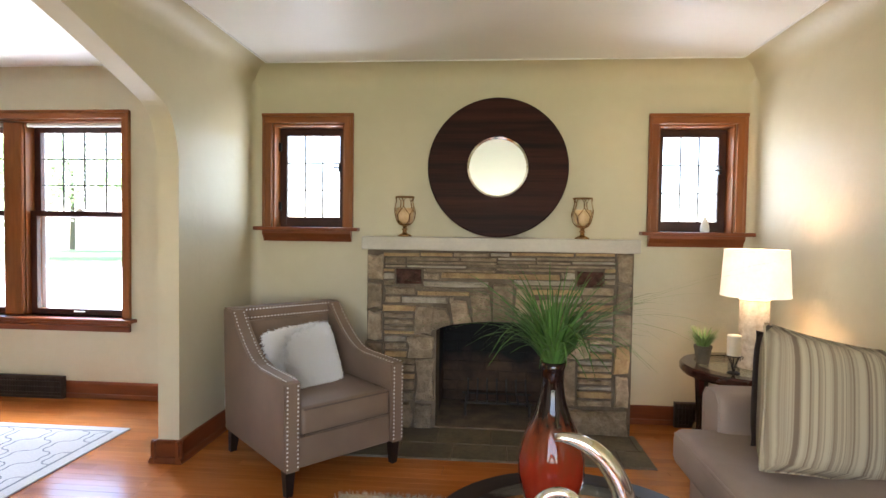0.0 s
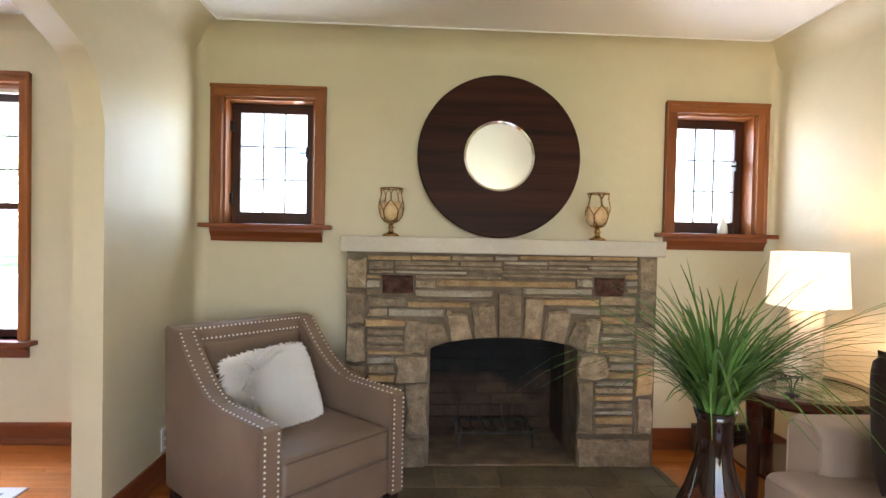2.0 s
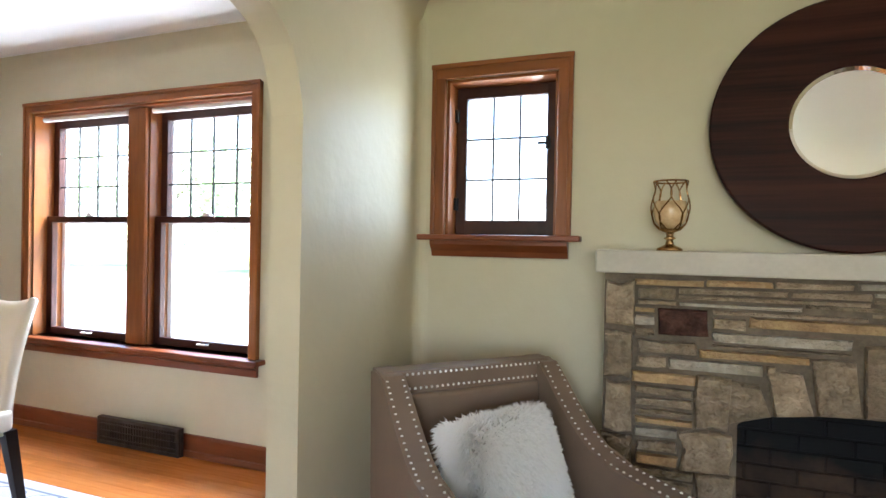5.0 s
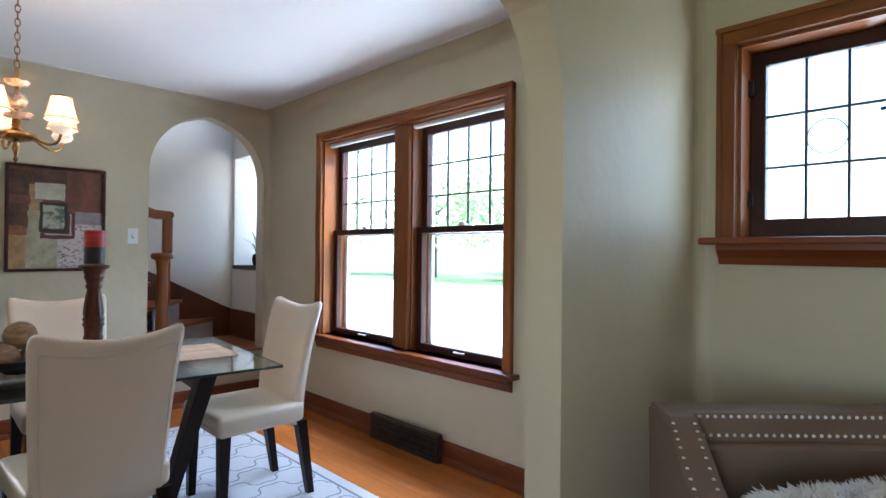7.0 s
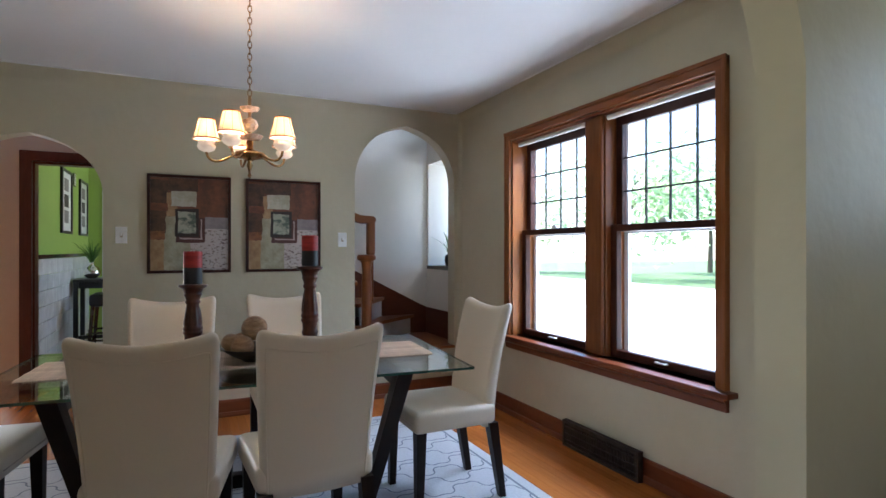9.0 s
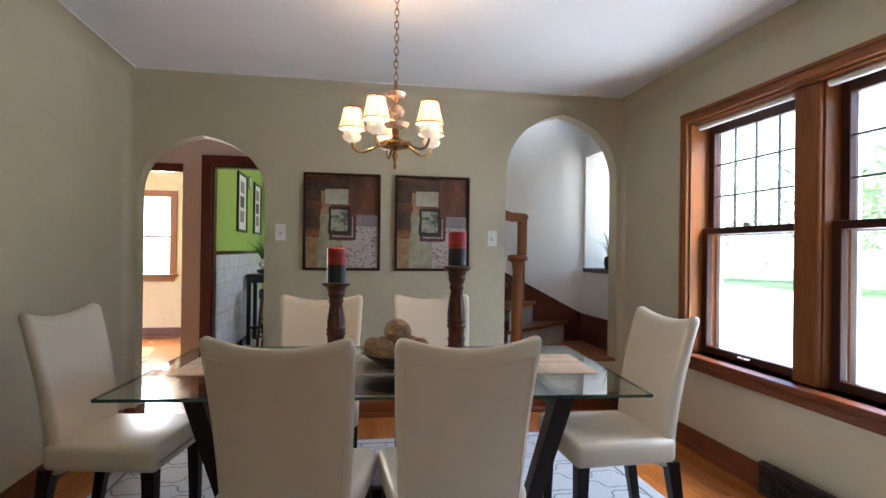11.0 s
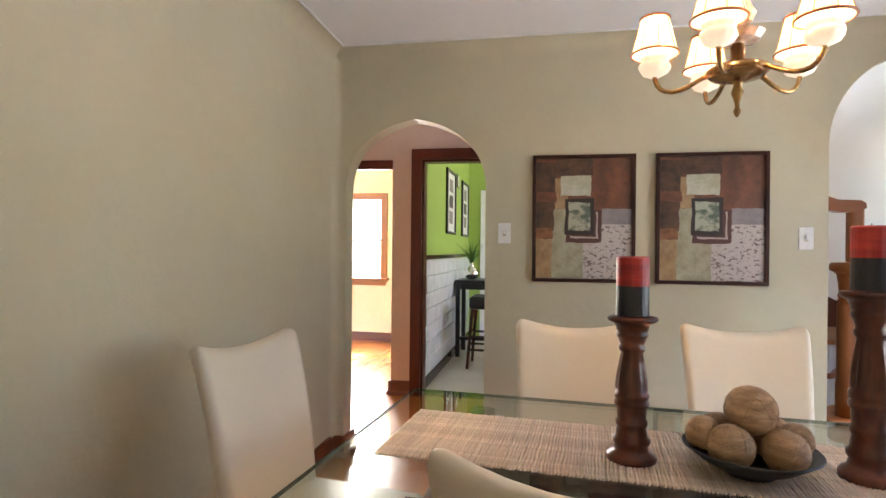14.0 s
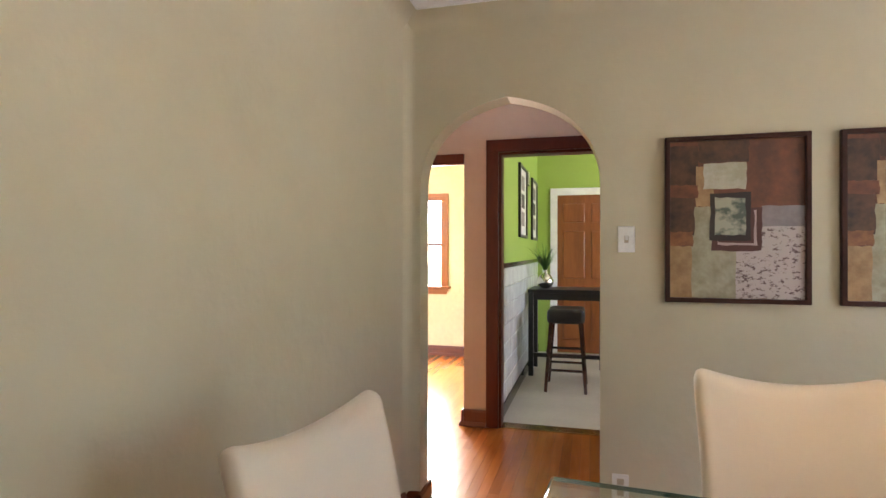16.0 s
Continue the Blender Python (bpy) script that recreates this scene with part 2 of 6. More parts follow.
JUTE = mat("woven_jute", (0.76, 0.62, 0.49), 0.9, dark=(0.52, 0.41, 0.31), scale=40, fine=160, stretch=(1, 1, 1), bump=0.7, dist=0.003, vary=0.08)
BALL = mat("woven_wicker_ball", (0.44, 0.28, 0.15), 0.5, dark=(0.27, 0.16, 0.08), scale=30, fine=160, stretch=(1, 1, 3), bump=0.8, dist=0.002, vary=0.2)
TILE = mat("white_wall_tile", (0.78, 0.78, 0.78), 0.15, bump=0.03, vary=0.03)
BLACKTILE = mat("black_tile", (0.012, 0.012, 0.014), 0.15, bump=0.03)
VINYL = mat("beige_vinyl_floor", (0.52, 0.47, 0.39), 0.4, dark=(0.44, 0.39, 0.32), scale=3, fine=40, bump=0.05)
DOORWOOD = mat("orange_stained_door", (0.30, 0.095, 0.024), 0.35, dark=(0.19, 0.055, 0.014), scale=4, fine=40, stretch=(1, 1, 0.15), coat=0.2)
BLACK = mat("black_paint", (0.012, 0.011, 0.011), 0.35)
SHAG = mat("cream_shag_pile", (0.55, 0.45, 0.32), 0.95, dark=(0.38, 0.30, 0.20), scale=14, fine=90, bump=0, vary=0.2, island=True)
RISER = mat("pale_grey_riser", (0.60, 0.58, 0.57), 0.5, bump=0.05)
LAWN = mat("lawn_grass", (0.10, 0.17, 0.04), 0.9, dark=(0.07, 0.12, 0.025), scale=0.6, fine=8, bump=0.3)
# leaf colour paled to stand in for the bright haze outdoors
LEAF = mat("tree_leaf", (0.42, 0.50, 0.34), 0.6, dark=(0.33, 0.41, 0.26), scale=2, fine=12, bump=0, vary=0.35, island=True)
_l = LEAF.node_tree
_lt, _lm = _l.nodes.new("ShaderNodeBsdfTranslucent"), _l.nodes.new("ShaderNodeMixShader")
_lt.inputs[0].default_value, _lm.inputs[0].default_value = (0.45, 0.58, 0.28, 1), 0.55
_l.links.new(_l.nodes["Principled BSDF"].outputs[0], _lm.inputs[1])
_l.links.new(_lt.outputs[0], _lm.inputs[2])
_l.links.new(_lm.outputs[0], _l.nodes["Material Output"].inputs[0])
_f = FUR.node_tree
_ft, _fm = _f.nodes.new("ShaderNodeBsdfTranslucent"), _f.nodes.new("ShaderNodeMixShader")
_ft.inputs[0].default_value, _fm.inputs[0].default_value = (0.96, 0.95, 0.93, 1), 0.55
_f.links.new(_f.nodes["Principled BSDF"].outputs[0], _fm.inputs[1])
_f.links.new(_ft.outputs[0], _fm.inputs[2])
_f.links.new(_fm.outputs[0], _f.nodes["Material Output"].inputs[0])
FIREFLOOR = mat("ashy_fire_floor", (0.20, 0.145, 0.095), 0.9, dark=(0.11, 0.08, 0.055), scale=8, fine=60, bump=0.4)
BARK = mat("grey_bark", (0.12, 0.09, 0.065), 0.9, scale=6, fine=30, bump=0.5)
DOORCASE = mat("red_brown_varnished_casing", (0.115, 0.026, 0.012), 0.3, dark=(0.07, 0.015, 0.008), scale=4, fine=40, stretch=(1, 1, 0.15), spec=0.15)
PAVE = mat("pale_concrete", (0.60, 0.58, 0.55), 0.85, scale=2, fine=30, bump=0.2)
EXTWALL = mat("buff_brick_outside", (0.38, 0.30, 0.22), 0.85, scale=2, fine=30, bump=0.2)


# ---------- building blocks ----------
def part(name, bm, material, parent=None, label="", smooth=False):
    me = bpy.data.meshes.new(name)
    bmesh.ops.recalc_face_normals(bm, faces=bm.faces)
    bm.to_mesh(me)
    bm.free()
    me.materials.append(material)
    if smooth:
        for p in me.polygons:
            p.use_smooth = True
    ob = new(name, me)
    if parent is not None:
        ob.parent = parent
    if label:
        tagged(ob, label)
    return ob


def thing(name, at, label, category, group="", kind="", rz=0.0):
    ob = new(name)
    ob.matrix_basis = pose(*at, 0, 0, rz)
    return tagged(ob, label, category, group, kind)


def block(bm, x0, x1, y0, y1, z0, z1, bev=0.0, seg=2):
    """A box, its edges rounded by bev."""
    r = bmesh.ops.create_cube(bm, size=1.0)
    for v in r["verts"]:
        v.co = Vector(((x0 + x1) / 2 + v.co.x * (x1 - x0), (y0 + y1) / 2 + v.co.y * (y1 - y0), (z0 + z1) / 2 + v.co.z * (z1 - z0)))
    if bev:
        es = list({e for v in r["verts"] for e in v.link_edges})
        bmesh.ops.bevel(bm, geom=es, offset=bev, segments=seg, affect="EDGES", profile=0.5)
    return bm


def bx(x0, x1, y0, y1, z0, z1, bev=0.0, seg=2):
    return block(bmesh.new(), min(x0, x1), max(x0, x1), min(y0, y1), max(y0, y1), z0, z1, bev, seg)


def lathe(profile, seg=32, at=(0, 0, 0), bm=None, loop=False):
    """A turned body from (radius, height) pairs; loop: the profile closes on itself, as for a ring."""
    bm = bm or bmesh.new()
    rings = []
    for r, z in profile:
        if r < 1e-4:
            rings.append([bm.verts.new((at[0], at[1], at[2] + z))])
        else:
            rings.append([bm.verts.new((at[0] + r * math.cos(a), at[1] + r * math.sin(a), at[2] + z)) for a in [2 * math.pi * k / seg for k in range(seg)]])
    for a, b in list(zip(rings, rings[1:])) + ([(rings[-1], rings[0])] if loop else []):
        n = max(len(a), len(b))
        for k in range(n):
            q = [a[k % len(a)], a[(k + 1) % len(a)], b[(k + 1) % len(b)], b[k % len(b)]]
            q = list(dict.fromkeys(q))
            if len(q) > 2:
                bm.faces.new(q)
    for ring in (rings[0], rings[-1]):
        if len(ring) > 2 and not loop:
            bm.faces.new(ring)
    return bm


def tube(points, r, seg=8, bm=None, closed=False):
    """A round bar along points; r a radius, or one for each point."""
    bm = bm or bmesh.new()
    pts = [Vector(p) for p in points]
    rs = r if isinstance(r, (list, tuple)) else [r] * len(pts)
    rings = []
    side = None
    for k, p in enumerate(pts):
        d = (pts[(k + 1) % len(pts)] - pts[k - 1]) if closed else (pts[min(k + 1, len(pts) - 1)] - pts[max(k - 1, 0)])
        d.normalize()
        if side is None:
            side = d.orthogonal().normalized()
        side = (side - d * side.dot(d)).normalized()
        up = d.cross(side)
        rings.append([bm.verts.new(p + rs[k] * (math.cos(a) * side + math.sin(a) * up)) for a in [2 * math.pi * j / seg for j in range(seg)]])
    pairs = list(zip(rings, rings[1:])) + ([(rings[-1], rings[0])] if closed else [])
    for a, b in pairs:
        for j in range(seg):
            bm.faces.new((a[j], a[(j + 1) % seg], b[(j + 1) % seg], b[j]))
    if not closed:
        bm.faces.new(rings[0])
        bm.faces.new(rings[-1])
    return bm


def prism(outline, lo, hi, axis="z", bm=None):
    """A flat outline pushed along an axis; the outline's pairs are the other two axes in order."""
    bm = bm or bmesh.new()
    put = {"x": lambda a, b, c: (c, a, b), "y": lambda a, b, c: (a, c, b), "z": lambda a, b, c: (a, b, c)}[axis]
    lower = [bm.verts.new(put(a, b, lo)) for a, b in outline]
    upper = [bm.verts.new(put(a, b, hi)) for a, b in outline]
    bm.faces.new(lower)
    bm.faces.new(upper)
    n = len(outline)
    for k in range(n):
        bm.faces.new((lower[k], lower[(k + 1) % n], upper[(k + 1) % n], upper[k]))
    return bm


def cushion(sx, sy, sz, puff=0.5, n=14, bm=None, at=(0, 0, 0)):
    """A pillow, thick in the middle and pinched to its seam."""
    bm = bm or bmesh.new()
    top, bot = {}, {}
    for i in range(n + 1):
        for j in range(n + 1):
            u, v = 2 * i / n - 1, 2 * j / n - 1
            f = max(0.0, (1 - u ** 4) * (1 - v ** 4)) ** puff
            pin = 1 - 0.05 * (1 - u * u) * abs(v) ** 6
            pin2 = 1 - 0.05 * (1 - v * v) * abs(u) ** 6
            x, y = at[0] + u * sx / 2 * pin2, at[1] + v * sy / 2 * pin
            top[i, j] = bm.verts.new((x, y, at[2] + f * sz / 2))
            edge = i in (0, n) or j in (0, n)
            bot[i, j] = top[i, j] if edge else bm.verts.new((x, y, at[2] - f * sz / 2))
    for i in range(n):
        for j in range(n):
            bm.faces.new((top[i, j], top[i + 1, j], top[i + 1, j + 1], top[i, j + 1]))
            bm.faces.new((bot[i, j], bot[i, j + 1], bot[i + 1, j + 1], bot[i + 1, j]))
    return bm


def wall_slab(axis, p0, p1, a0, a1, top, holes=(), z0=0.0):
    """A wall between p0 and p1 across axis, from a0 to a1 along it. A hole: (start, end, sill, outline), the outline a function that
    gives the hole's head at a place along the wall, or a number."""
    bm = bmesh.new()
    cuts = {a0, a1}
    for s, e, _, head in holes:
        steps = 56 if callable(head) else 1
        cuts |= {s + (e - s) * (1 - math.cos(math.pi * k / steps)) / 2 for k in range(steps + 1)}
    cuts = sorted(cuts)

    def hexa(s, e, lo, h0, h1, u0, u1):
        c = [(s, lo[0]), (e, lo[1]), (e, u1), (s, u0)]
        prism(c if axis == "x" else c, p0, p1, axis, bm)

    for s, e in zip(cuts, cuts[1:]):
        m = (s + e) / 2
        hole = next((h for h in holes if h[0] < m < h[1]), None)
        if not hole:
            hexa(s, e, (z0, z0), 0, 0, top, top)
            continue
        if hole[2] > z0:
            hexa(s, e, (z0, z0), 0, 0, hole[2], hole[2])
        h0, h1 = (hole[3](s), hole[3](e)) if callable(hole[3]) else (hole[3], hole[3])
        if min(h0, h1) < top:
            hexa(s, e, (h0, h1), 0, 0, top, top)
    bmesh.ops.remove_doubles(bm, verts=bm.verts, dist=1e-5)
    return bm


def pointed(s, e, spring, apex, k=0.12):
    """The head of a soft, slightly pointed arch."""
    c, h = (s + e) / 2, (e - s) / 2

    def head(a):
        u = min(1.0, abs(a - c) / h)
        return spring + (apex - spring) * ((1 - k) * max(0.0, 1 - u ** 2.6) ** 0.45 + k * (1 - u))
    return head


def cove(axis, wall_at, inward, a0, a1, top, r, name):
    """The rounded turn from a wall into the ceiling."""
    bm = bmesh.new()
    n = 28
    prof = [(wall_at, top - r)] + [(wall_at + inward * (r - r * math.cos(t)), top - r + r * math.sin(t)) for t in [math.pi / 2 * k / n for k in range(1, n + 1)]]
    prof.append((wall_at, top))
    if axis == "x":
        bm = prism([(p, z) for p, z in prof], a0, a1, "y")
    else:
        bm = prism([(p, z) for p, z in prof], a0, a1, "x")
    ob = part(name, bm, WALL)
    return tagged(ob, "rounded plaster cove in wall paint", "cove", kind="structure")


def fillet(cx, cy, sx, sy, top, r, name):
    """A rounded inner corner between two walls that meet at cx, cy."""
    n = 6
    out = [(cx, cy)] + [(cx + sx * (r - r * math.sin(t)), cy + sy * (r - r * math.cos(t))) for t in [math.pi / 2 * k / n for k in range(n + 1)]]
    ob = part(name, prism(out, 0, top), WALL)
    return tagged(ob, "rounded plaster wall corner", "wall", kind="structure")


# ---------- setting ----------
NY, DNY, WX, EX, SY = 4.235, 4.30, -5.06, 2.02, 0.61   # inner faces: living north, dining north, dining west, living east, dining south
PX0, PX1 = -1.51, -1.39                                  # the wall between the rooms
LH, DH = 2.41, 2.445                                      # ceilings
BACK = -1.7


def setting(name, bm, material, label, category="wall"):
    return tagged(part(name, bm, material), label, category, kind="structure")


setting("wall_north", wall_slab("y", NY, NY + 0.25, PX1, EX + 0.2, LH + 0.1, [(-1.25, -0.73, 1.30, 2.025), (-0.09, 0.81, 0.0, 0.9), (1.40, 1.90, 1.30, 2.015)]), WALL,
        "olive-tan plaster wall with two small windows")
setting("wall_north_dining", wall_slab("y", DNY, DNY + 0.25, WX, PX1, DH + 0.1, [(-4.205, -2.41, 0.60, 2.075)]), WALL, "olive-tan plaster wall with a double window")
setting("wall_east", wall_slab("x", EX, EX + 0.2, BACK - 0.2, NY, LH + 0.1), WALL, "plain tan plaster wall")
# unseen wall; its opening is added to let light into the living room
setting("wall_south", wall_slab("y", BACK - 0.2, BACK, PX0, EX, LH + 0.1, [(-0.9, 1.5, 0.55, 2.05)]), WALL, "unseen tan plaster wall with an added opening for light")


def arch_big(a):
    """The wide opening's head: rounded shoulders, then two long slopes to a blunt point."""
    d = max(0.0, 1.185 - abs(a - 2.10))
    return 1.875 + 0.40 * d - 0.06 * d * d - 0.215 * max(0.0, 1 - d / 0.29) ** 6.5



setting("wall_between_rooms", wall_slab("x", PX0, PX1, BACK, NY + 0.2, DH + 0.1, [(0.915, 3.285, 0.0, arch_big)]), WALL, "tan plaster wall with a wide arched opening")
arch_1, arch_2 = pointed(0.69, 1.535, 1.60, 2.02, 0.2), pointed(3.317, 4.235, 1.80, 2.31, 0.2)
setting("wall_west", wall_slab("x", WX - 0.13, WX, SY - 0.1, DNY + 0.2, DH + 0.1, [(0.69, 1.535, 0.0, arch_1), (3.317, 4.235, 0.37, arch_2)]), WALL,
        "olive-tan plaster wall with two pointed archways")
setting("wall_south_dining", wall_slab("y", SY - 0.15, SY, WX, PX0, DH + 0.1), WALL, "plain tan plaster wall")
setting("ceiling", bx(PX1, EX, BACK, NY, LH, LH + 0.1), CEIL, "white plaster living room ceiling", "ceiling")
setting("ceiling_dining", bx(WX, PX0, SY, DNY, DH, DH + 0.1), CEIL, "white plaster dining room ceiling", "ceiling")
R1, R2 = 0.15, 0.085
cove("y", NY, -1, PX1, EX, LH, R1, "cove_north")
cove("x", EX, -1, BACK, NY, LH, R1, "cove_east")
cove("x", PX1, 1, BACK, NY, LH, R1, "cove_west")
cove("y", DNY, -1, WX, PX0, DH, R2, "cove_dining_north")
cove("x", WX, 1, SY, DNY, DH, R2, "cove_dining_west")
cove("y", SY, 1, WX, PX0, DH, R2, "cove_dining_south")
# the thick paint edge where the ceilings start
setting("trim_ceiling_north", bx(WX + R2, PX0, DNY - R2 - 0.007, DNY - R2 + 0.002, DH - 0.007, DH + 0.004, 0.002), EDGEPAINT, "white paint edge of the ceiling", "trim")
setting("trim_ceiling_west", bx(WX + R2 - 0.002, WX + R2 + 0.007, SY + R2, DNY - R2, DH - 0.0075, DH + 0.004, 0.002), EDGEPAINT, "white paint edge of the ceiling", "trim")
setting("trim_ceiling_south", bx(WX + R2, PX0, SY + R2 - 0.002, SY + R2 + 0.007, DH - 0.007, DH + 0.004, 0.002), EDGEPAINT, "white paint edge of the ceiling", "trim")
setting("trim_ceiling_living_north", bx(PX1 + R1, EX - R1, NY - R1 - 0.007, NY - R1 + 0.002, LH - 0.007, LH + 0.004, 0.002), EDGEPAINT, "white paint edge of the ceiling", "trim")
setting("trim_ceiling_living_west", bx(PX1 + R1 - 0.002, PX1 + R1 + 0.007, BACK, NY - R1, LH - 0.0075, LH + 0.004, 0.002), EDGEPAINT, "white paint edge of the ceiling", "trim")
setting("trim_ceiling_living_east", bx(EX - R1 - 0.007, EX - R1 + 0.002, BACK, NY - R1, LH - 0.0075, LH + 0.004, 0.002), EDGEPAINT, "white paint edge of the ceiling", "trim")
fillet(PX1, NY, 1, -1, LH, 0.06, "corner_northwest")
fillet(EX, NY, -1, -1, LH, 0.05, "corner_northeast")
fillet(WX, SY, 1, 1, DH, 0.05, "corner_dining_southwest")
fillet(WX, DNY, 1, -1, DH, 0.04, "corner_dining_northwest")


def baseboard(name, axis, at, inward, a0, a1, material):
    bm = bmesh.new()
    prof = [(0, 0), (0.034, 0), (0.034, 0.012), (0.026, 0.03), (0.016, 0.034), (0.016, 0.105), (0.010, 0.12), (0.0, 0.122)]
    prof = [(at + inward * p, z) for p, z in prof]
    prism(prof, a0, a1, "y" if axis == "x" else "x", bm)
    return setting(name, bm, material, "varnished brown wooden baseboard with shoe moulding", "baseboard")


baseboard("baseboard_north_left", "y", NY, -1, PX1, -0.53, SILL)
baseboard("baseboard_north_right", "y", NY, -1, 1.22, EX, SILL)
baseboard("baseboard_east", "x", EX, -1, BACK, NY, SILLY)
baseboard("baseboard_west_pier", "x", PX1, 1, 3.245, NY, SILLY)
baseboard("baseboard_pier_end", "y", 3.28, -1, PX0 - 0.03, PX1 + 0.03, SILL)
baseboard("baseboard_pier_dining", "x", PX0, -1, 3.245, DNY, SILLY)
baseboard("baseboard_dining_north", "y", DNY, -1, WX, PX0, SILL)
baseboard("baseboard_dining_west", "x", WX, 1, 1.535, DNY, SILLY)
baseboard("baseboard_dining_west_end", "x", WX, 1, SY, 0.69, SILLY)
baseboard("baseboard_arch_jamb", "y", 0.69, 1, WX - 0.16, WX + 0.03, SILL)
baseboard("baseboard_dining_south", "y", SY, 1, WX, PX0, SILL)


# ---------- windows ----------
def casement(name, x0, x1, z0, z1, y):
    """A small leaded casement: the clear opening x0 to x1, z0 to z1, in a wall face at y."""
    w = thing(name, ((x0 + x1) / 2, y, z0), "small leaded casement window with varnished wood casing", "window", kind="structure")
    hw, h = (x1 - x0) / 2, z1 - z0
    c = 0.065
    for a in (-hw - c, hw):
        bm = bx(a, a + c, -0.026, 0, 0, h + c, 0.004)
        block(bm, a + (0.0 if a < 0 else c - 0.02), a + (0.02 if a < 0 else c), -0.034, -0.024, 0, h + c, 0.004)
        part("casing", bm, TRIM, w)
    bm = bx(-hw - c, hw + c, -0.027, 0, h, h + c, 0.004)
    block(bm, -hw - c - 0.004, hw + c + 0.004, -0.036, -0.024, h + c - 0.02, h + c + 0.003, 0.004)
    part("head_casing", bm, TRIMH, w)
    for a in (-hw, hw - 0.014):
        part("jamb", bx(a, a + 0.014, 0.0, 0.16, 0, h), TRIM, w)
    part("head_jamb", bx(-hw, hw, 0.0, 0.16, h - 0.014, h), TRIMH, w)
    bm = bx(-hw - c - 0.045, hw + c + 0.045, -0.085, 0.15, -0.026, 0.0, 0.006)
    part("sill", bm, SILL, w)
    bm = prism([(-0.055, -0.026), (-0.055, -0.045), (-0.03, -0.075), (-0.022, -0.10), (0, -0.10), (0, -0.026)], -hw - c + 0.01, hw + c - 0.01, "x")
    part("apron", bm, SILL, w)
    s = 0.053
    y0, y1 = 0.105, 0.145
    sash = part("sash", block(block(block(bx(-hw + 0.014, -hw + 0.014 + s, y0, y1, 0.0, h - 0.014, 0.005), hw - 0.014 - s, hw - 0.014, y0, y1, 0.0, h - 0.014, 0.005),
                -hw + 0.014, hw - 0.014, y0 + 0.001, y1 - 0.001, 0.0, s + 0.02, 0.005), -hw + 0.014, hw - 0.014, y0 + 0.001, y1 - 0.001, h - 0.014 - s, h - 0.014, 0.005), SASH, w)
    gx0, gx1, gz0, gz1 = -hw + 0.014 + s, hw - 0.014 - s, s + 0.02, h - 0.014 - s
    pane = part("pane", bx(gx0, gx1, 0.124, 0.127, gz0, gz1), GLASS, sash)
    pane.visible_shadow = False
    for k in (1, 2):
        x = gx0 + (gx1 - gx0) * k / 3
        z = gz0 + (gz1 - gz0) * k / 3
        part("lead", bx(x - 0.0045, x + 0.0045, 0.118, 0.131, gz0, gz1), LEAD, sash)
        part("lead", bx(gx0, gx1, 0.119, 0.1305, z - 0.0045, z + 0.0045), LEAD, sash)
    cx, cz = (gx0 + gx1) / 2, (gz0 + gz1) / 2
    ring = tube([(cx + 0.062 * math.cos(a), 0.122, cz + 0.062 * math.sin(a)) for a in [math.pi * 2 * k / 24 for k in range(24)]], 0.0022, 6, closed=True)
    part("roundel", ring, LEAD, sash)
    latch = bx(hw - 0.07, hw - 0.05, 0.08, 0.106, h * 0.55, h * 0.55 + 0.06, 0.004)
    block(latch, hw - 0.105, hw - 0.055, 0.075, 0.085, h * 0.55 + 0.022, h * 0.55 + 0.034, 0.003)
    part("latch", latch, IRON, sash)
    for zz in (0.12, h - 0.18):
        part("hinge", bx(-hw + 0.01, -hw + 0.03, 0.08, 0.108, zz, zz + 0.06, 0.002), IRON, sash)
    return w


casement("window_1", -1.25, -0.73, 1.30, 2.025, NY)
casement("window_2", 1.40, 1.90, 1.30, 2.015, NY)


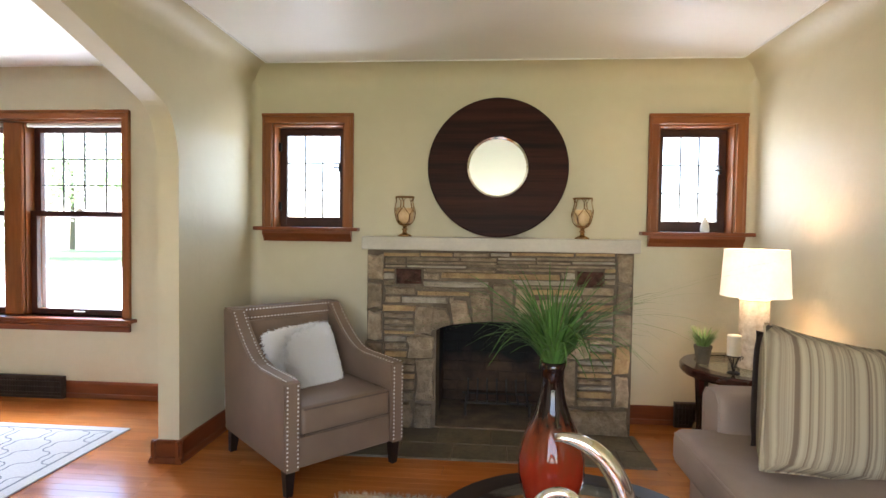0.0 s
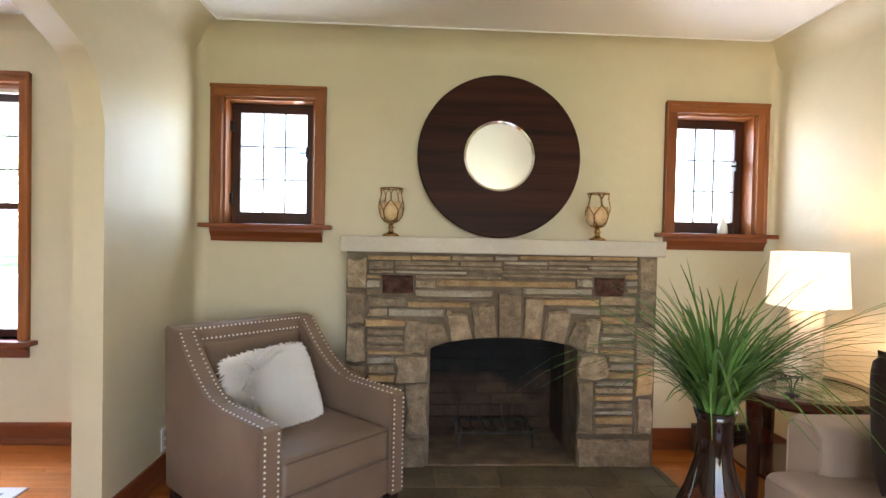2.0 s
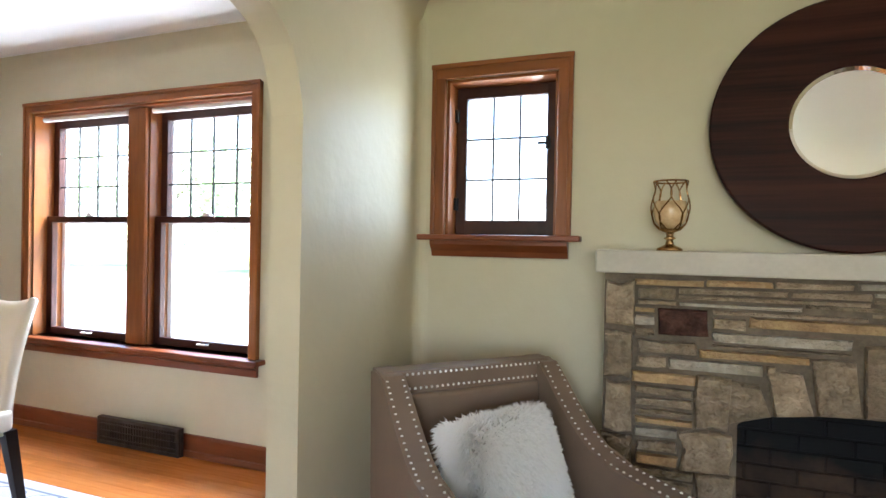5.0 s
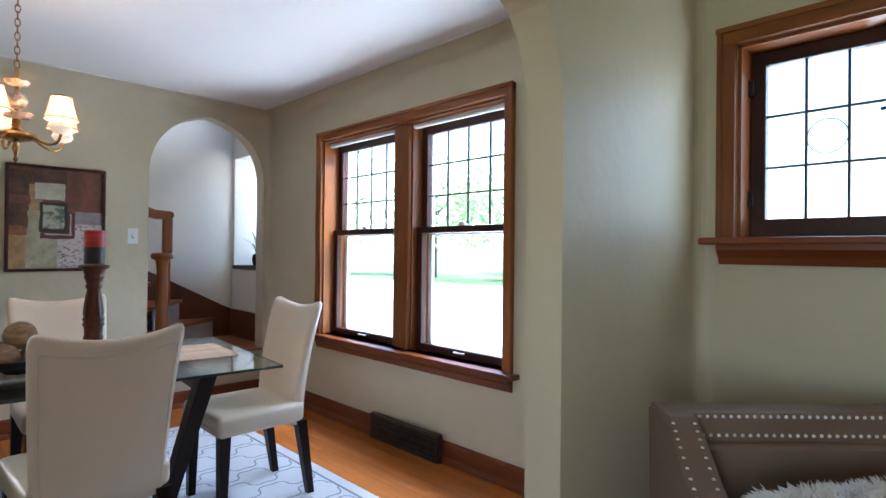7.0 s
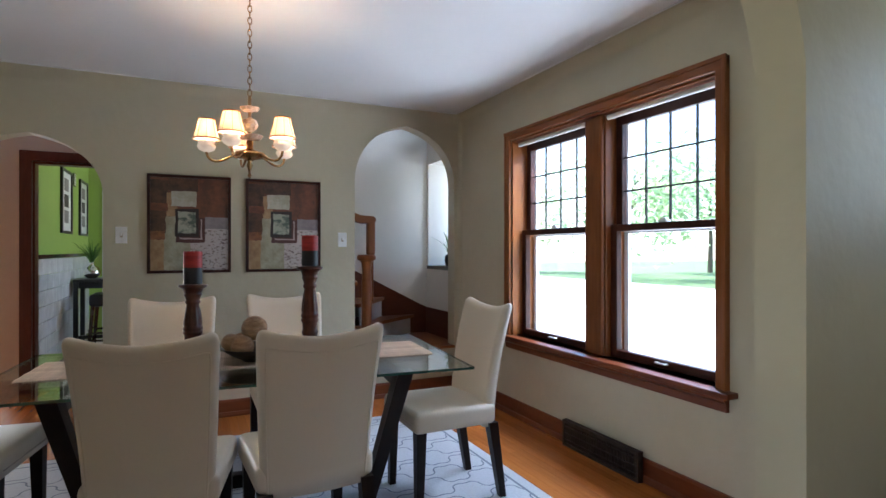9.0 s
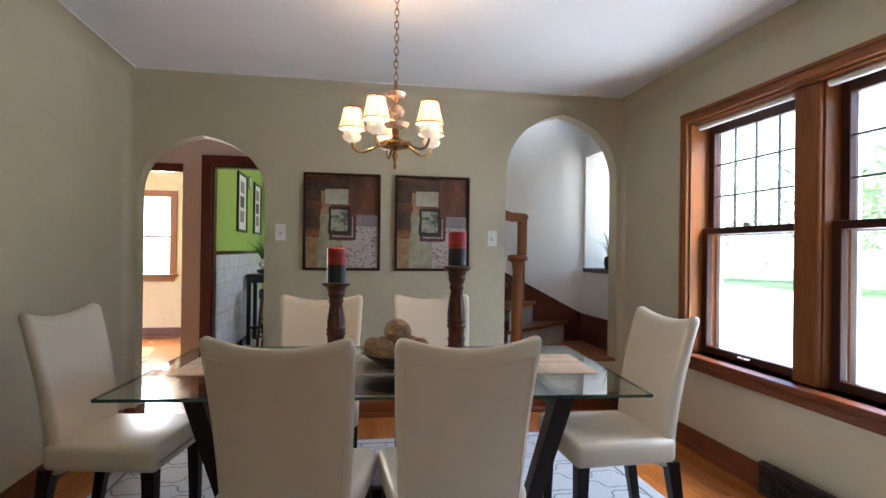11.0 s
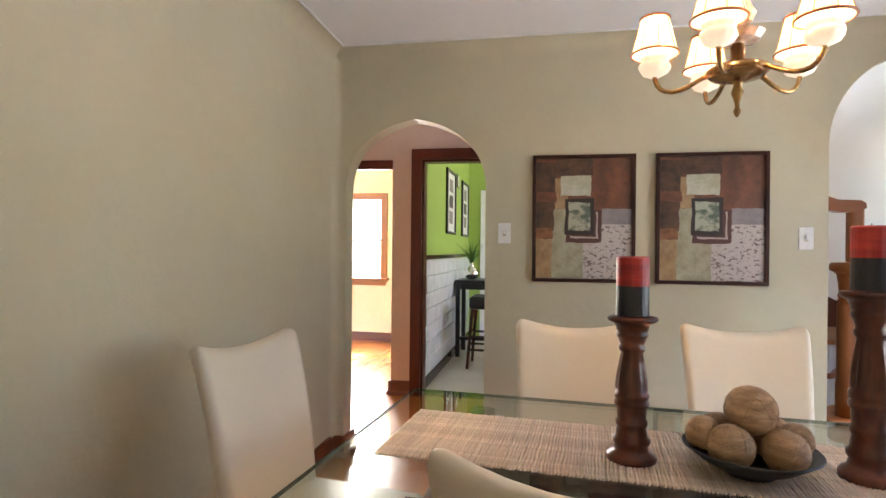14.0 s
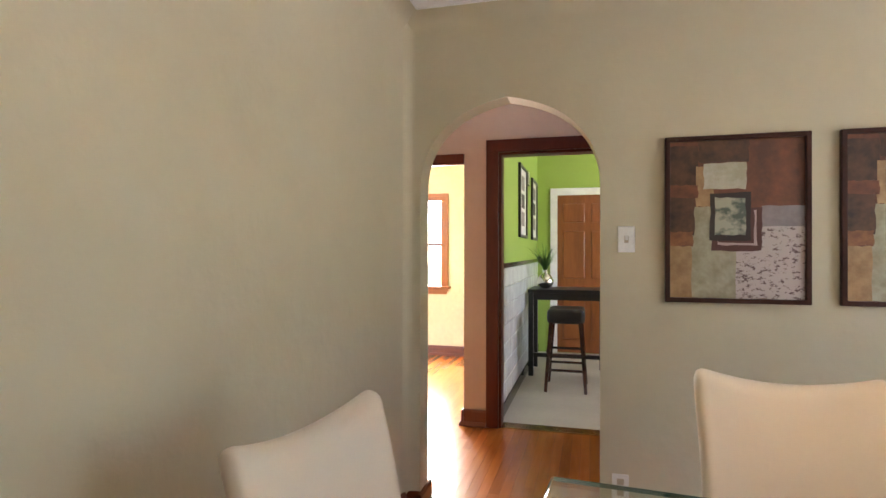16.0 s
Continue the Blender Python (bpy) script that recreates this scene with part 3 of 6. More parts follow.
def double_window(name, x0, x1, z0, z1, y):
    """Two double-hung windows side by side with leaded upper sashes."""
    w = thing(name, ((x0 + x1) / 2, y, z0), "pair of double-hung windows with leaded upper sashes and varnished casing", "window", kind="structure")
    hw, h, c = (x1 - x0) / 2, z1 - z0, 0.060
    for a in (-hw - c, hw):
        bm = bx(a, a + c, -0.026, 0, 0, h + c, 0.004)
        block(bm, a + (0.0 if a < 0 else c - 0.02), a + (0.02 if a < 0 else c), -0.034, -0.024, 0, h + c, 0.004)
        part("casing", bm, TRIM, w)
    bm = bx(-hw - c, hw + c, -0.027, 0, h, h + c, 0.004)
    block(bm, -hw - c - 0.004, hw + c + 0.004, -0.036, -0.024, h + c - 0.02, h + c + 0.003, 0.004)
    part("head_casing", bm, TRIMH, w)
    for a in (-hw, hw - 0.014):
        part("jamb", bx(a, a + 0.014, 0.0, 0.2, 0, h), TRIM, w)
    part("head_jamb", bx(-hw, hw, 0.0, 0.2, h - 0.014, h), TRIMH, w)
    part("sill", bx(-hw - c - 0.04, hw + c + 0.04, -0.07, 0.2, -0.028, 0.0, 0.006), SILL, w)
    part("apron", prism([(-0.04, -0.028), (-0.04, -0.045), (-0.022, -0.06), (-0.018, -0.10), (0, -0.10), (0, -0.028)], -hw - c + 0.005, hw + c - 0.005, "x"), SILL, w)
    bm = bx(-0.085, 0.085, 0.045, 0.2, 0.0, h - 0.014, 0.004)
    block(bm, -0.075, 0.075, 0.018, 0.05, 0.0, h - 0.014, 0.012)
    part("mullion", bm, TRIM, w)
    for sx0, sx1 in ((-hw + 0.014, -0.085), (0.085, hw - 0.014)):
        # white bar that stands in for light on the head jamb
        part("shade_roll", tube([(sx0 + 0.02, 0.05, h - 0.035), (sx1 - 0.02, 0.05, h - 0.035)], 0.016, 10), WHITE, w)
        mid = (h - 0.025) * 0.535
        for kind, zz0, zz1, yy in (("lower_sash", 0.0, mid + 0.02, 0.085), ("upper_sash", mid - 0.02, h - 0.014, 0.128)):
            st, rail_lo, rail_hi = 0.05, (0.048 if kind == "lower_sash" else 0.04), (0.04 if kind == "lower_sash" else 0.065)
            bm = bx(sx0, sx0 + st, yy, yy + 0.04, zz0, zz1, 0.004)
            block(bm, sx1 - st, sx1, yy, yy + 0.04, zz0, zz1, 0.004)
            block(bm, sx0, sx1, yy + 0.001, yy + 0.039, zz0, zz0 + rail_lo, 0.004)
            block(bm, sx0, sx1, yy + 0.001, yy + 0.039, zz1 - rail_hi, zz1, 0.004)
            sash = part(kind, bm, SASH, w)
            gx0, gx1, gz0, gz1 = sx0 + st, sx1 - st, zz0 + rail_lo, zz1 - rail_hi
            pane = part("pane", bx(gx0, gx1, yy + 0.018, yy + 0.021, gz0, gz1), GLASS, sash)
            pane.visible_shadow = False
            if kind == "upper_sash":
                for k in (1, 2, 3):
                    x = gx0 + (gx1 - gx0) * k / 4
                    part("lead", bx(x - 0.0048, x + 0.0048, yy + 0.012, yy + 0.024, gz0, gz1), LEAD, sash)
                for k in (1, 2):
                    z = gz0 + (gz1 - gz0) * k / 3
                    part("lead", bx(gx0, gx1, yy + 0.0125, yy + 0.0235, z - 0.0048, z + 0.0048), LEAD, sash)
            else:
                xm = (sx0 + sx1) / 2
                lk = bx(xm - 0.03, xm + 0.03, yy - 0.002, yy + 0.03, zz1, zz1 + 0.012, 0.003)
                block(lk, xm - 0.008, xm + 0.03, yy - 0.012, yy + 0.012, zz1 + 0.01, zz1 + 0.022, 0.003)
                part("sash_lock", lk, NAIL, sash)
                part("sash_lift", tube([(xm - 0.035, yy, zz0 + 0.03), (xm - 0.03, yy - 0.022, zz0 + 0.032), (xm + 0.03, yy - 0.022, zz0 + 0.032), (xm + 0.035, yy, zz0 + 0.03)], 0.006, 8), NAIL, sash)
        # outer storm frame, pale
        bm = bx(sx0, sx0 + 0.035, 0.19, 0.215, 0, h, 0.002)
        block(bm, sx1 - 0.035, sx1, 0.19, 0.215, 0, h, 0.002)
        block(bm, sx0, sx1, 0.191, 0.214, mid - 0.03, mid + 0.005, 0.002)
        part("storm_frame", bm, WHITE, w)
    return w


double_window("window_3", -4.205, -2.41, 0.60, 2.075, DNY)


# ---------- beyond the archways ----------
HX = -6.5
setting("floor_hall", bx(HX - 0.1, WX, -0.6, 5.0, -0.05, -0.004), SUBFLOOR, "dark subfloor under oak strips", "floor")
setting("wall_hall", wall_slab("x", HX - 0.12, HX, -0.6, 3.2, 2.6, [(-0.4, 0.58, 0.0, 1.98), (0.84, 1.62, 0.0, 2.02)]), HALLWALL, "pinkish tan hallway wall with two doorways")
setting("wall_hall_end", bx(HX, WX - 0.13, -0.7, -0.6, 0, 2.6), HALLWALL, "pinkish tan hallway end wall")
setting("wall_hall_north", bx(HX, WX - 0.13, 3.1, 3.2, 0, 2.6), HALLWALL, "hallway side wall below the stairs")
setting("ceiling_hall", bx(HX - 0.12, WX - 0.13, -0.7, 4.83, 2.6, 2.7), CEIL, "white hallway ceiling", "ceiling")
# out of view; added so sun and sky cannot shine into the hall
setting("wall_hall_east", bx(WX - 0.128, WX - 0.01, -0.7, SY - 0.05, 0, 2.6), HALLWALL, "unseen pinkish tan wall added to shut outside light from the hall")
baseboard("baseboard_hall", "x", HX, 1, 0.58, 0.75, SILLY)
baseboard("baseboard_hall_end", "y", 0.58, -1, HX - 0.13, HX + 0.03, SILL)
d1 = thing("door_1", (HX, 1.23, 0), "dark red-brown varnished kitchen door casing", "door frame", kind="structure")
for a in (-0.48, 0.39):
    part("casing", bx(0, 0.025, a, a + 0.09, 0, 2.11, 0.004), DOORCASE, d1)
part("head_casing", bx(0, 0.027, -0.48, 0.48, 2.02, 2.11, 0.004), DOORCASE, d1)
for a in (-0.39, 0.37):
    part("jamb", bx(-0.12, 0, a, a + 0.02, 0, 2.02), DOORCASE, d1)
part("head_jamb", bx(-0.12, 0, -0.39, 0.39, 2.0, 2.02), DOORCASE, d1)
part("threshold", bx(-0.12, 0.0, -0.39, 0.39, 0, 0.008, 0.002), BRONZE, d1)
d2 = thing("door_2", (HX, 0.09, 0), "brown varnished doorway head casing", "door frame", kind="structure")
part("head_casing", bx(-0.02, 0.02, -0.49, 0.49, 1.94, 2.02, 0.004), DOORCASE, d2)
# sunny room
setting("floor_sunroom", bx(-9.2, HX - 0.1, -2.6, 0.70, -0.05, -0.004), SUBFLOOR, "dark subfloor under oak strips", "floor")
setting("wall_sunroom_back", wall_slab("x", -9.25, -9.1, -2.6, 0.70, 2.6, [(-1.1, -0.30, 0.86, 1.92)]), SUNWALL, "peach painted wall with a window")
setting("wall_sunroom_side", bx(-9.25, HX - 0.12, -2.7, -2.6, 0, 2.6), SUNWALL, "peach painted side wall")
setting("ceiling_sunroom", bx(-9.25, HX - 0.12, -2.6, 0.70, 2.6, 2.7), CEIL, "white ceiling", "ceiling")
baseboard("baseboard_sunroom", "x", -9.1, 1, -2.6, 0.70, SILLY)
ws = thing("window_4", (-9.1, -0.70, 0.86), "bright window with orange-brown varnished casing", "window", kind="structure")
for a in (-0.49, 0.40):
    part("casing", bx(0, 0.025, a, a + 0.09, -0.06, 1.15, 0.004), TRIM, ws)
part("head_casing", bx(0, 0.027, -0.49, 0.49, 1.06, 1.15, 0.004), TRIMY, ws)
part("sill", bx(-0.1, 0.06, -0.52, 0.52, -0.03, 0.0, 0.004), TRIMY, ws)
part("apron", bx(0, 0.02, -0.47, 0.47, -0.10, -0.03, 0.004), TRIMY, ws)
part("meeting_rail", bx(-0.1, -0.06, -0.4, 0.4, 0.50, 0.53, 0.004), SASH, ws)
pn = part("pane", bx(-0.085, -0.082, -0.4, 0.4, 0, 1.06), GLASS, ws)
pn.visible_shadow = False
# kitchen
KB = -9.7
setting("floor_kitchen", bx(KB, HX - 0.1, 0.82, 3.4, -0.05, 0.0), VINYL, "beige sheet vinyl kitchen floor", "floor")
setting("wall_kitchen_side", bx(KB, HX - 0.12, 0.70, 0.82, 0, 2.6), GREEN, "lime green painted kitchen wall")
setting("wall_kitchen_back", bx(KB - 0.12, KB, 0.70, 3.4, 0, 2.6), GREEN, "lime green painted kitchen back wall")
# this side is never seen; the opening only serves the kitchen lamp
setting("wall_kitchen_far_side", wall_slab("y", 3.4, 3.5, KB, HX - 0.12, 2.6, [(-8.8, -7.4, 1.0, 2.0)]), GREEN, "unseen lime green kitchen wall with an added opening for light")
setting("ceiling_kitchen", bx(KB, HX - 0.12, 0.82, 3.4, 2.58, 2.7), CEIL, "white kitchen ceiling", "ceiling")
wain = thing("tile_wainscot", (0, 0.82, 0), "white tiled wainscot with black cap and black base", "wall tiles", kind="structure")
part("cap", bx(KB, HX - 0.14, 0, 0.02, 1.16, 1.20, 0.003), BLACKTILE, wain)
part("base", bx(KB, HX - 0.14, 0, 0.02, 0, 0.10, 0.003), BLACKTILE, wain)
for r in range(7):
    for k in range(11):
        x = HX - 0.14 - 0.30 * k - (0.15 if r % 2 else 0)
        bm = bx(max(KB, x - 0.298), x, 0, 0.012, 0.102 + r * 0.151, 0.102 + r * 0.151 + 0.148, 0.003, 1)
        part("tile", bm, TILE, wain)
kd = thing("door_3", (KB, 1.46, 0), "orange stained six-panel door with white casing", "door", kind="structure")
part("leaf", bx(0.0, 0.03, -0.38, 0.38, 0.01, 2.01, 0.003), DOORWOOD, kd)
for a0, a1 in ((-0.31, -0.04), (0.04, 0.31)):
    for b0, b1 in ((0.18, 0.82), (0.95, 1.55), (1.66, 1.90)):
        part("panel", bx(0.028, 0.045, a0, a1, b0, b1, 0.012), DOORWOOD, kd)
for a in (-0.47, 0.38):
    part("casing", bx(0, 0.03, a, a + 0.09, 0, 2.10, 0.004), WHITE, kd, "white painted casing")
part("casing", bx(0, 0.032, -0.47, 0.47, 2.01, 2.10, 0.004), WHITE, kd, "white painted casing")
part("knob", lathe([(0, 0), (0.012, 0.0), (0.012, 0.03), (0.028, 0.045), (0.028, 0.06), (0, 0.072)], 14), CHROME, kd, "polished metal knob").matrix_basis = pose(0.03, 0.30, 0.98, 0, 90, 0)

# stair hall: a landing behind a low wall, then steps winding up round the newel
SBX, SSY = -5.90, 4.33
setting("wall_stair_back", bx(SBX - 0.12, SBX, 3.2, SSY + 0.5, 0, 2.6), STAIRWALL, "cream painted stairwell wall")
# thickened outward so the dining lamps cannot shine through the stair window
setting("wall_stair_side", wall_slab("y", SSY, SSY + 0.50, SBX, WX - 0.13, 2.6, [(-5.86, -5.30, 1.085, 2.13)]), STAIRWALL, "cream painted stairwell wall with a window")
wst = thing("window_5", (-5.58, SSY, 1.085), "stairwell window with a dark stone sill, reveal deepened to block the dining lamps", "window", kind="structure")
part("sill", bx(-0.28, 0.28, -0.02, 0.46, -0.035, 0.0, 0.005), SLATE, wst)
part("frame", block(block(bx(-0.28, -0.25, 0.42, 0.45, 0, 1.045), 0.25, 0.28, 0.42, 0.45, 0, 1.045), -0.28, 0.28, 0.421, 0.449, 1.01, 1.045), WHITE, wst)
pn = part("pane", bx(-0.25, 0.25, 0.433, 0.436, 0, 1.01), GLASS, wst)
pn.visible_shadow = False
st = thing("staircase", (-5.13, 3.44, 0), "winding oak staircase with pale risers and a dark skirting board", "stairs")
BX, BY = SBX + 0.002 + 5.13, SSY - 0.002 - 3.44          # the walls as seen from the newel


def step(z, inner, outer):
    """A winding tread whose nosing runs from inner to outer, with its riser under the nosing."""
    part("tread", prism([inner, outer, (BX, -0.23), (inner[0], -0.23)], z - 0.03, z), TREAD, st)
    d = (Vector(outer) - Vector(inner)).normalized()
    off = Vector((-d.y, d.x)) * 0.025
    if off.y > 0:
        off = -off
    i, o = Vector(inner) + off, Vector(outer) + off - d * 0.03
    part("riser", prism([tuple(i), tuple(o), tuple(o + off * 0.5), tuple(i + off * 0.5)], z - 0.19, z - 0.03), RISER, st, "pale grey painted riser")


part("landing", bx(BX, -0.062, -0.23, BY, 0.365, 0.395), TREAD, st, "honey oak landing")
part("landing_edge", bx(-0.062, 0.10, -0.118, 0.79, 0.372, 0.3955, 0.008), TREAD, st, "honey oak landing edge")
step(0.585, (-0.16, 0.0), (BX, 0.76))
step(0.775, (-0.16, 0.02), (BX, 0.43))
step(0.965, (-0.16, -0.03), (BX, 0.10))
part("skirting", prism([(BY - 0.02, 0.396), (BY - 0.02, 0.66), (0.80, 0.69), (0.26, 0.97), (-0.22, 1.20), (-0.22, 0.9), (0.3, 0.58), (0.6, 0.396)], BX, BX + 0.018, "x"), SKIRT, st, "dark red-brown skirting board")
part("skirting", bx(BX, -0.062, BY - 0.02, BY, 0.396, 0.655), SKIRT, st, "dark red-brown skirting board")
newel = part("newel_post", lathe([(0.048, 0.396), (0.048, 0.56), (0.044, 0.60), (0.044, 0.98), (0.038, 0.99), (0.044, 1.0), (0.036, 1.012), (0.042, 1.03), (0.036, 1.05), (0.040, 1.10), (0.046, 1.14), (0.060, 1.155), (0.078, 1.162), (0.080, 1.19), (0.070, 1.204), (0, 1.206)], 24), TRIM, st, "turned oak newel post", smooth=True)
part("upper_newel", bx(-0.032, 0.030, 0.0, 0.072, 1.2, 1.50, 0.018, 3), TRIM, st)
part("handrail", prism([(0.075, 1.49), (0.072, 1.515), (0.05, 1.53), (-0.06, 1.535), (-0.10, 1.55), (-0.22, 1.62), (-0.22, 1.55), (-0.10, 1.48), (-0.05, 1.468), (0.02, 1.468), (0.03, 1.46)], -0.034, 0.032, "x"), TRIMY, st)
part("lower_newel", bx(-0.09, -0.03, 0.015, 0.075, 0.80, 1.17, 0.012, 2), TRIM, st)

# ---------- outside ----------
setting("ground", bx(-70, 70, -70, 120, -0.75, -0.65), LAWN, "mown green lawn around the house", "ground")
# widened beyond the drive to bounce light indoors and whiten the lower panes
setting("driveway", bx(-34, 6, 5.2, 25, -0.66, -0.63), PAVE, "pale concrete driveway", "pavement")


def tree(x, y, h, seed, spread):
    random.seed(seed)
    t = thing("tree", (x, y, -0.65), "leafy green broadleaf tree on the lawn", "tree", "trees outside")
    part("trunk", tube([(0, 0, 0), (0.05, 0.03, h * 0.25), (-0.03, 0.06, h * 0.5), (0.06, 0, h * 0.8)], [0.22, 0.17, 0.13, 0.05], 10), BARK, t)
    limbs = []
    for k in range(9):
        a, z = random.uniform(0, 6.28), h * random.uniform(0.3, 0.65)
        e = Vector((math.cos(a) * spread * random.uniform(0.5, 0.9), math.sin(a) * spread * random.uniform(0.5, 0.9), z + h * random.uniform(0.12, 0.35)))
        limbs.append(e)
        part("limb", tube([(0, 0, z), (e.x * 0.5, e.y * 0.5, z + (e.z - z) * 0.6), tuple(e)], [0.07, 0.045, 0.015], 6), BARK, t)
    vs, fs = [], []
    for k in range(2200):
        c = random.choice(limbs) * random.uniform(0.55, 1.1)
        p = Vector((c.x + random.gauss(0, spread * 0.24), c.y + random.gauss(0, spread * 0.24), c.z + random.gauss(0, h * 0.09)))
        s = random.uniform(0.14, 0.30)
        u = Vector((random.gauss(0, 1), random.gauss(0, 1), random.gauss(0, 0.6))).normalized()
        w = u.orthogonal().normalized()
        b = len(vs)
        vs += [tuple(p - u * s), tuple(p + w * s * 0.45), tuple(p + u * s), tuple(p - w * s * 0.45)]
        fs.append((b, b + 1, b + 2, b + 3))
    me = bpy.data.meshes.new("crown")
    me.from_pydata(vs, [], fs)
    me.materials.append(LEAF)
    new("crown", me).parent = t


tree(-30.0, 30.0, 9.5, 3, 5.0)
tree(-40.0, 28.0, 10.0, 4, 5.5)
tree(-22.0, 37.0, 9.5, 5, 5.0)
tree(-33.0, 42.0, 11.0, 6, 6.0)


# ---------- floors ----------
fl = setting("floor", bx(PX1, EX, BACK, NY, -0.05, -0.004), SUBFLOOR, "dark subfloor under the living room oak strips", "floor")
fd = setting("floor_dining", bx(WX - 0.01, PX1, 0.40, DNY, -0.05, -0.004), SUBFLOOR, "honey oak strip floor", "floor")


def strips(x0, x1, y0, y1, w, seed):
    """Rows of floor strips with staggered ends."""
    rnd = random.Random(seed)
    out = []
    y = y0
    while y < y1 - 0.01:
        x = x0 - rnd.uniform(0, 0.9)
        while x < x1:
            l = rnd.uniform(0.7, 1.5)
            a, b = max(x, x0), min(x + l, x1)
            if b - a > 0.03:
                out.append((a, b - 0.0012, y, min(y + w, y1) - 0.0010))
            x += l
        y += w
    return out


def joined_strips(name, rows, material, label):
    vs, fs = [], []
    for a, b, c, d in rows:
        k = len(vs)
        vs += [(a, c, -0.004), (b, c, -0.004), (b, d, -0.004), (a, d, -0.004), (a, c, 0.0), (b, c, 0.0), (b, d, 0.0), (a, d, 0.0)]
        fs += [tuple(k + q for q in f) for f in ((4, 5, 6, 7), (0, 1, 5, 4), (1, 2, 6, 5), (2, 3, 7, 6), (3, 0, 4, 7))]
    me = bpy.data.meshes.new(name)
    me.from_pydata(vs, [], fs)
    me.materials.append(material)
    return tagged(new(name, me), label, "floor boards", kind="stuff")


joined_strips("floor_boards_hall", strips(HX - 0.1, WX - 0.01, -0.6, 4.9, 0.058, 2), FLOORI, "narrow honey oak floor strips, varnished")
joined_strips("floor_boards_sunroom", strips(-9.1, HX - 0.1, -2.6, 0.70, 0.058, 3), FLOORI, "narrow honey oak floor strips, varnished")


# ---------- living room ----------
def stone_piece(x0, x1, z0, z1, y, depth, rnd, parent, material, outline=None):
    """One rough stone: an uneven outline, its face bulging out of the wall."""
    g = 0.004
    if outline is None:
        w, h = x1 - x0 - 2 * g, z1 - z0 - 2 * g
        cx, cz = (x0 + x1) / 2, (z0 + z1) / 2
        j = min(w, h) * (0.03 if material is RSTONE else 0.10)
        base = [(-0.5, -0.5), (0.0, -0.5), (0.5, -0.5), (0.5, 0.0), (0.5, 0.5), (0.0, 0.5), (-0.5, 0.5), (-0.5, 0.0)]
        outline = [(cx + a * w + rnd.uniform(-j, j), cz + b * h + rnd.uniform(-j, j)) for a, b in base]
    cx, cz = sum(p[0] for p in outline) / len(outline), sum(p[1] for p in outline) / len(outline)
    bm = bmesh.new()
    back = [bm.verts.new((a, y, b)) for a, b in outline]
    mid = [bm.verts.new((cx + (a - cx) * 0.985, y - depth * 0.6, cz + (b - cz) * 0.97)) for a, b in outline]
    front = [bm.verts.new((cx + (a - cx) * rnd.uniform(0.90, 0.97), y - depth * rnd.uniform(0.8, 1.15), cz + (b - cz) * rnd.uniform(0.80, 0.93))) for a, b in outline]
    c = bm.verts.new((cx + rnd.uniform(-0.01, 0.01), y - depth * rnd.uniform(0.9, 1.2), cz))
    n = len(outline)
    for k in range(n):
        q = (k + 1) % n
        bm.faces.new((back[k], back[q], mid[q], mid[k]))
        bm.faces.new((mid[k], mid[q], front[q], front[k]))
        bm.faces.new((front[k], front[q], c))
    part("stone", bm, material, parent)


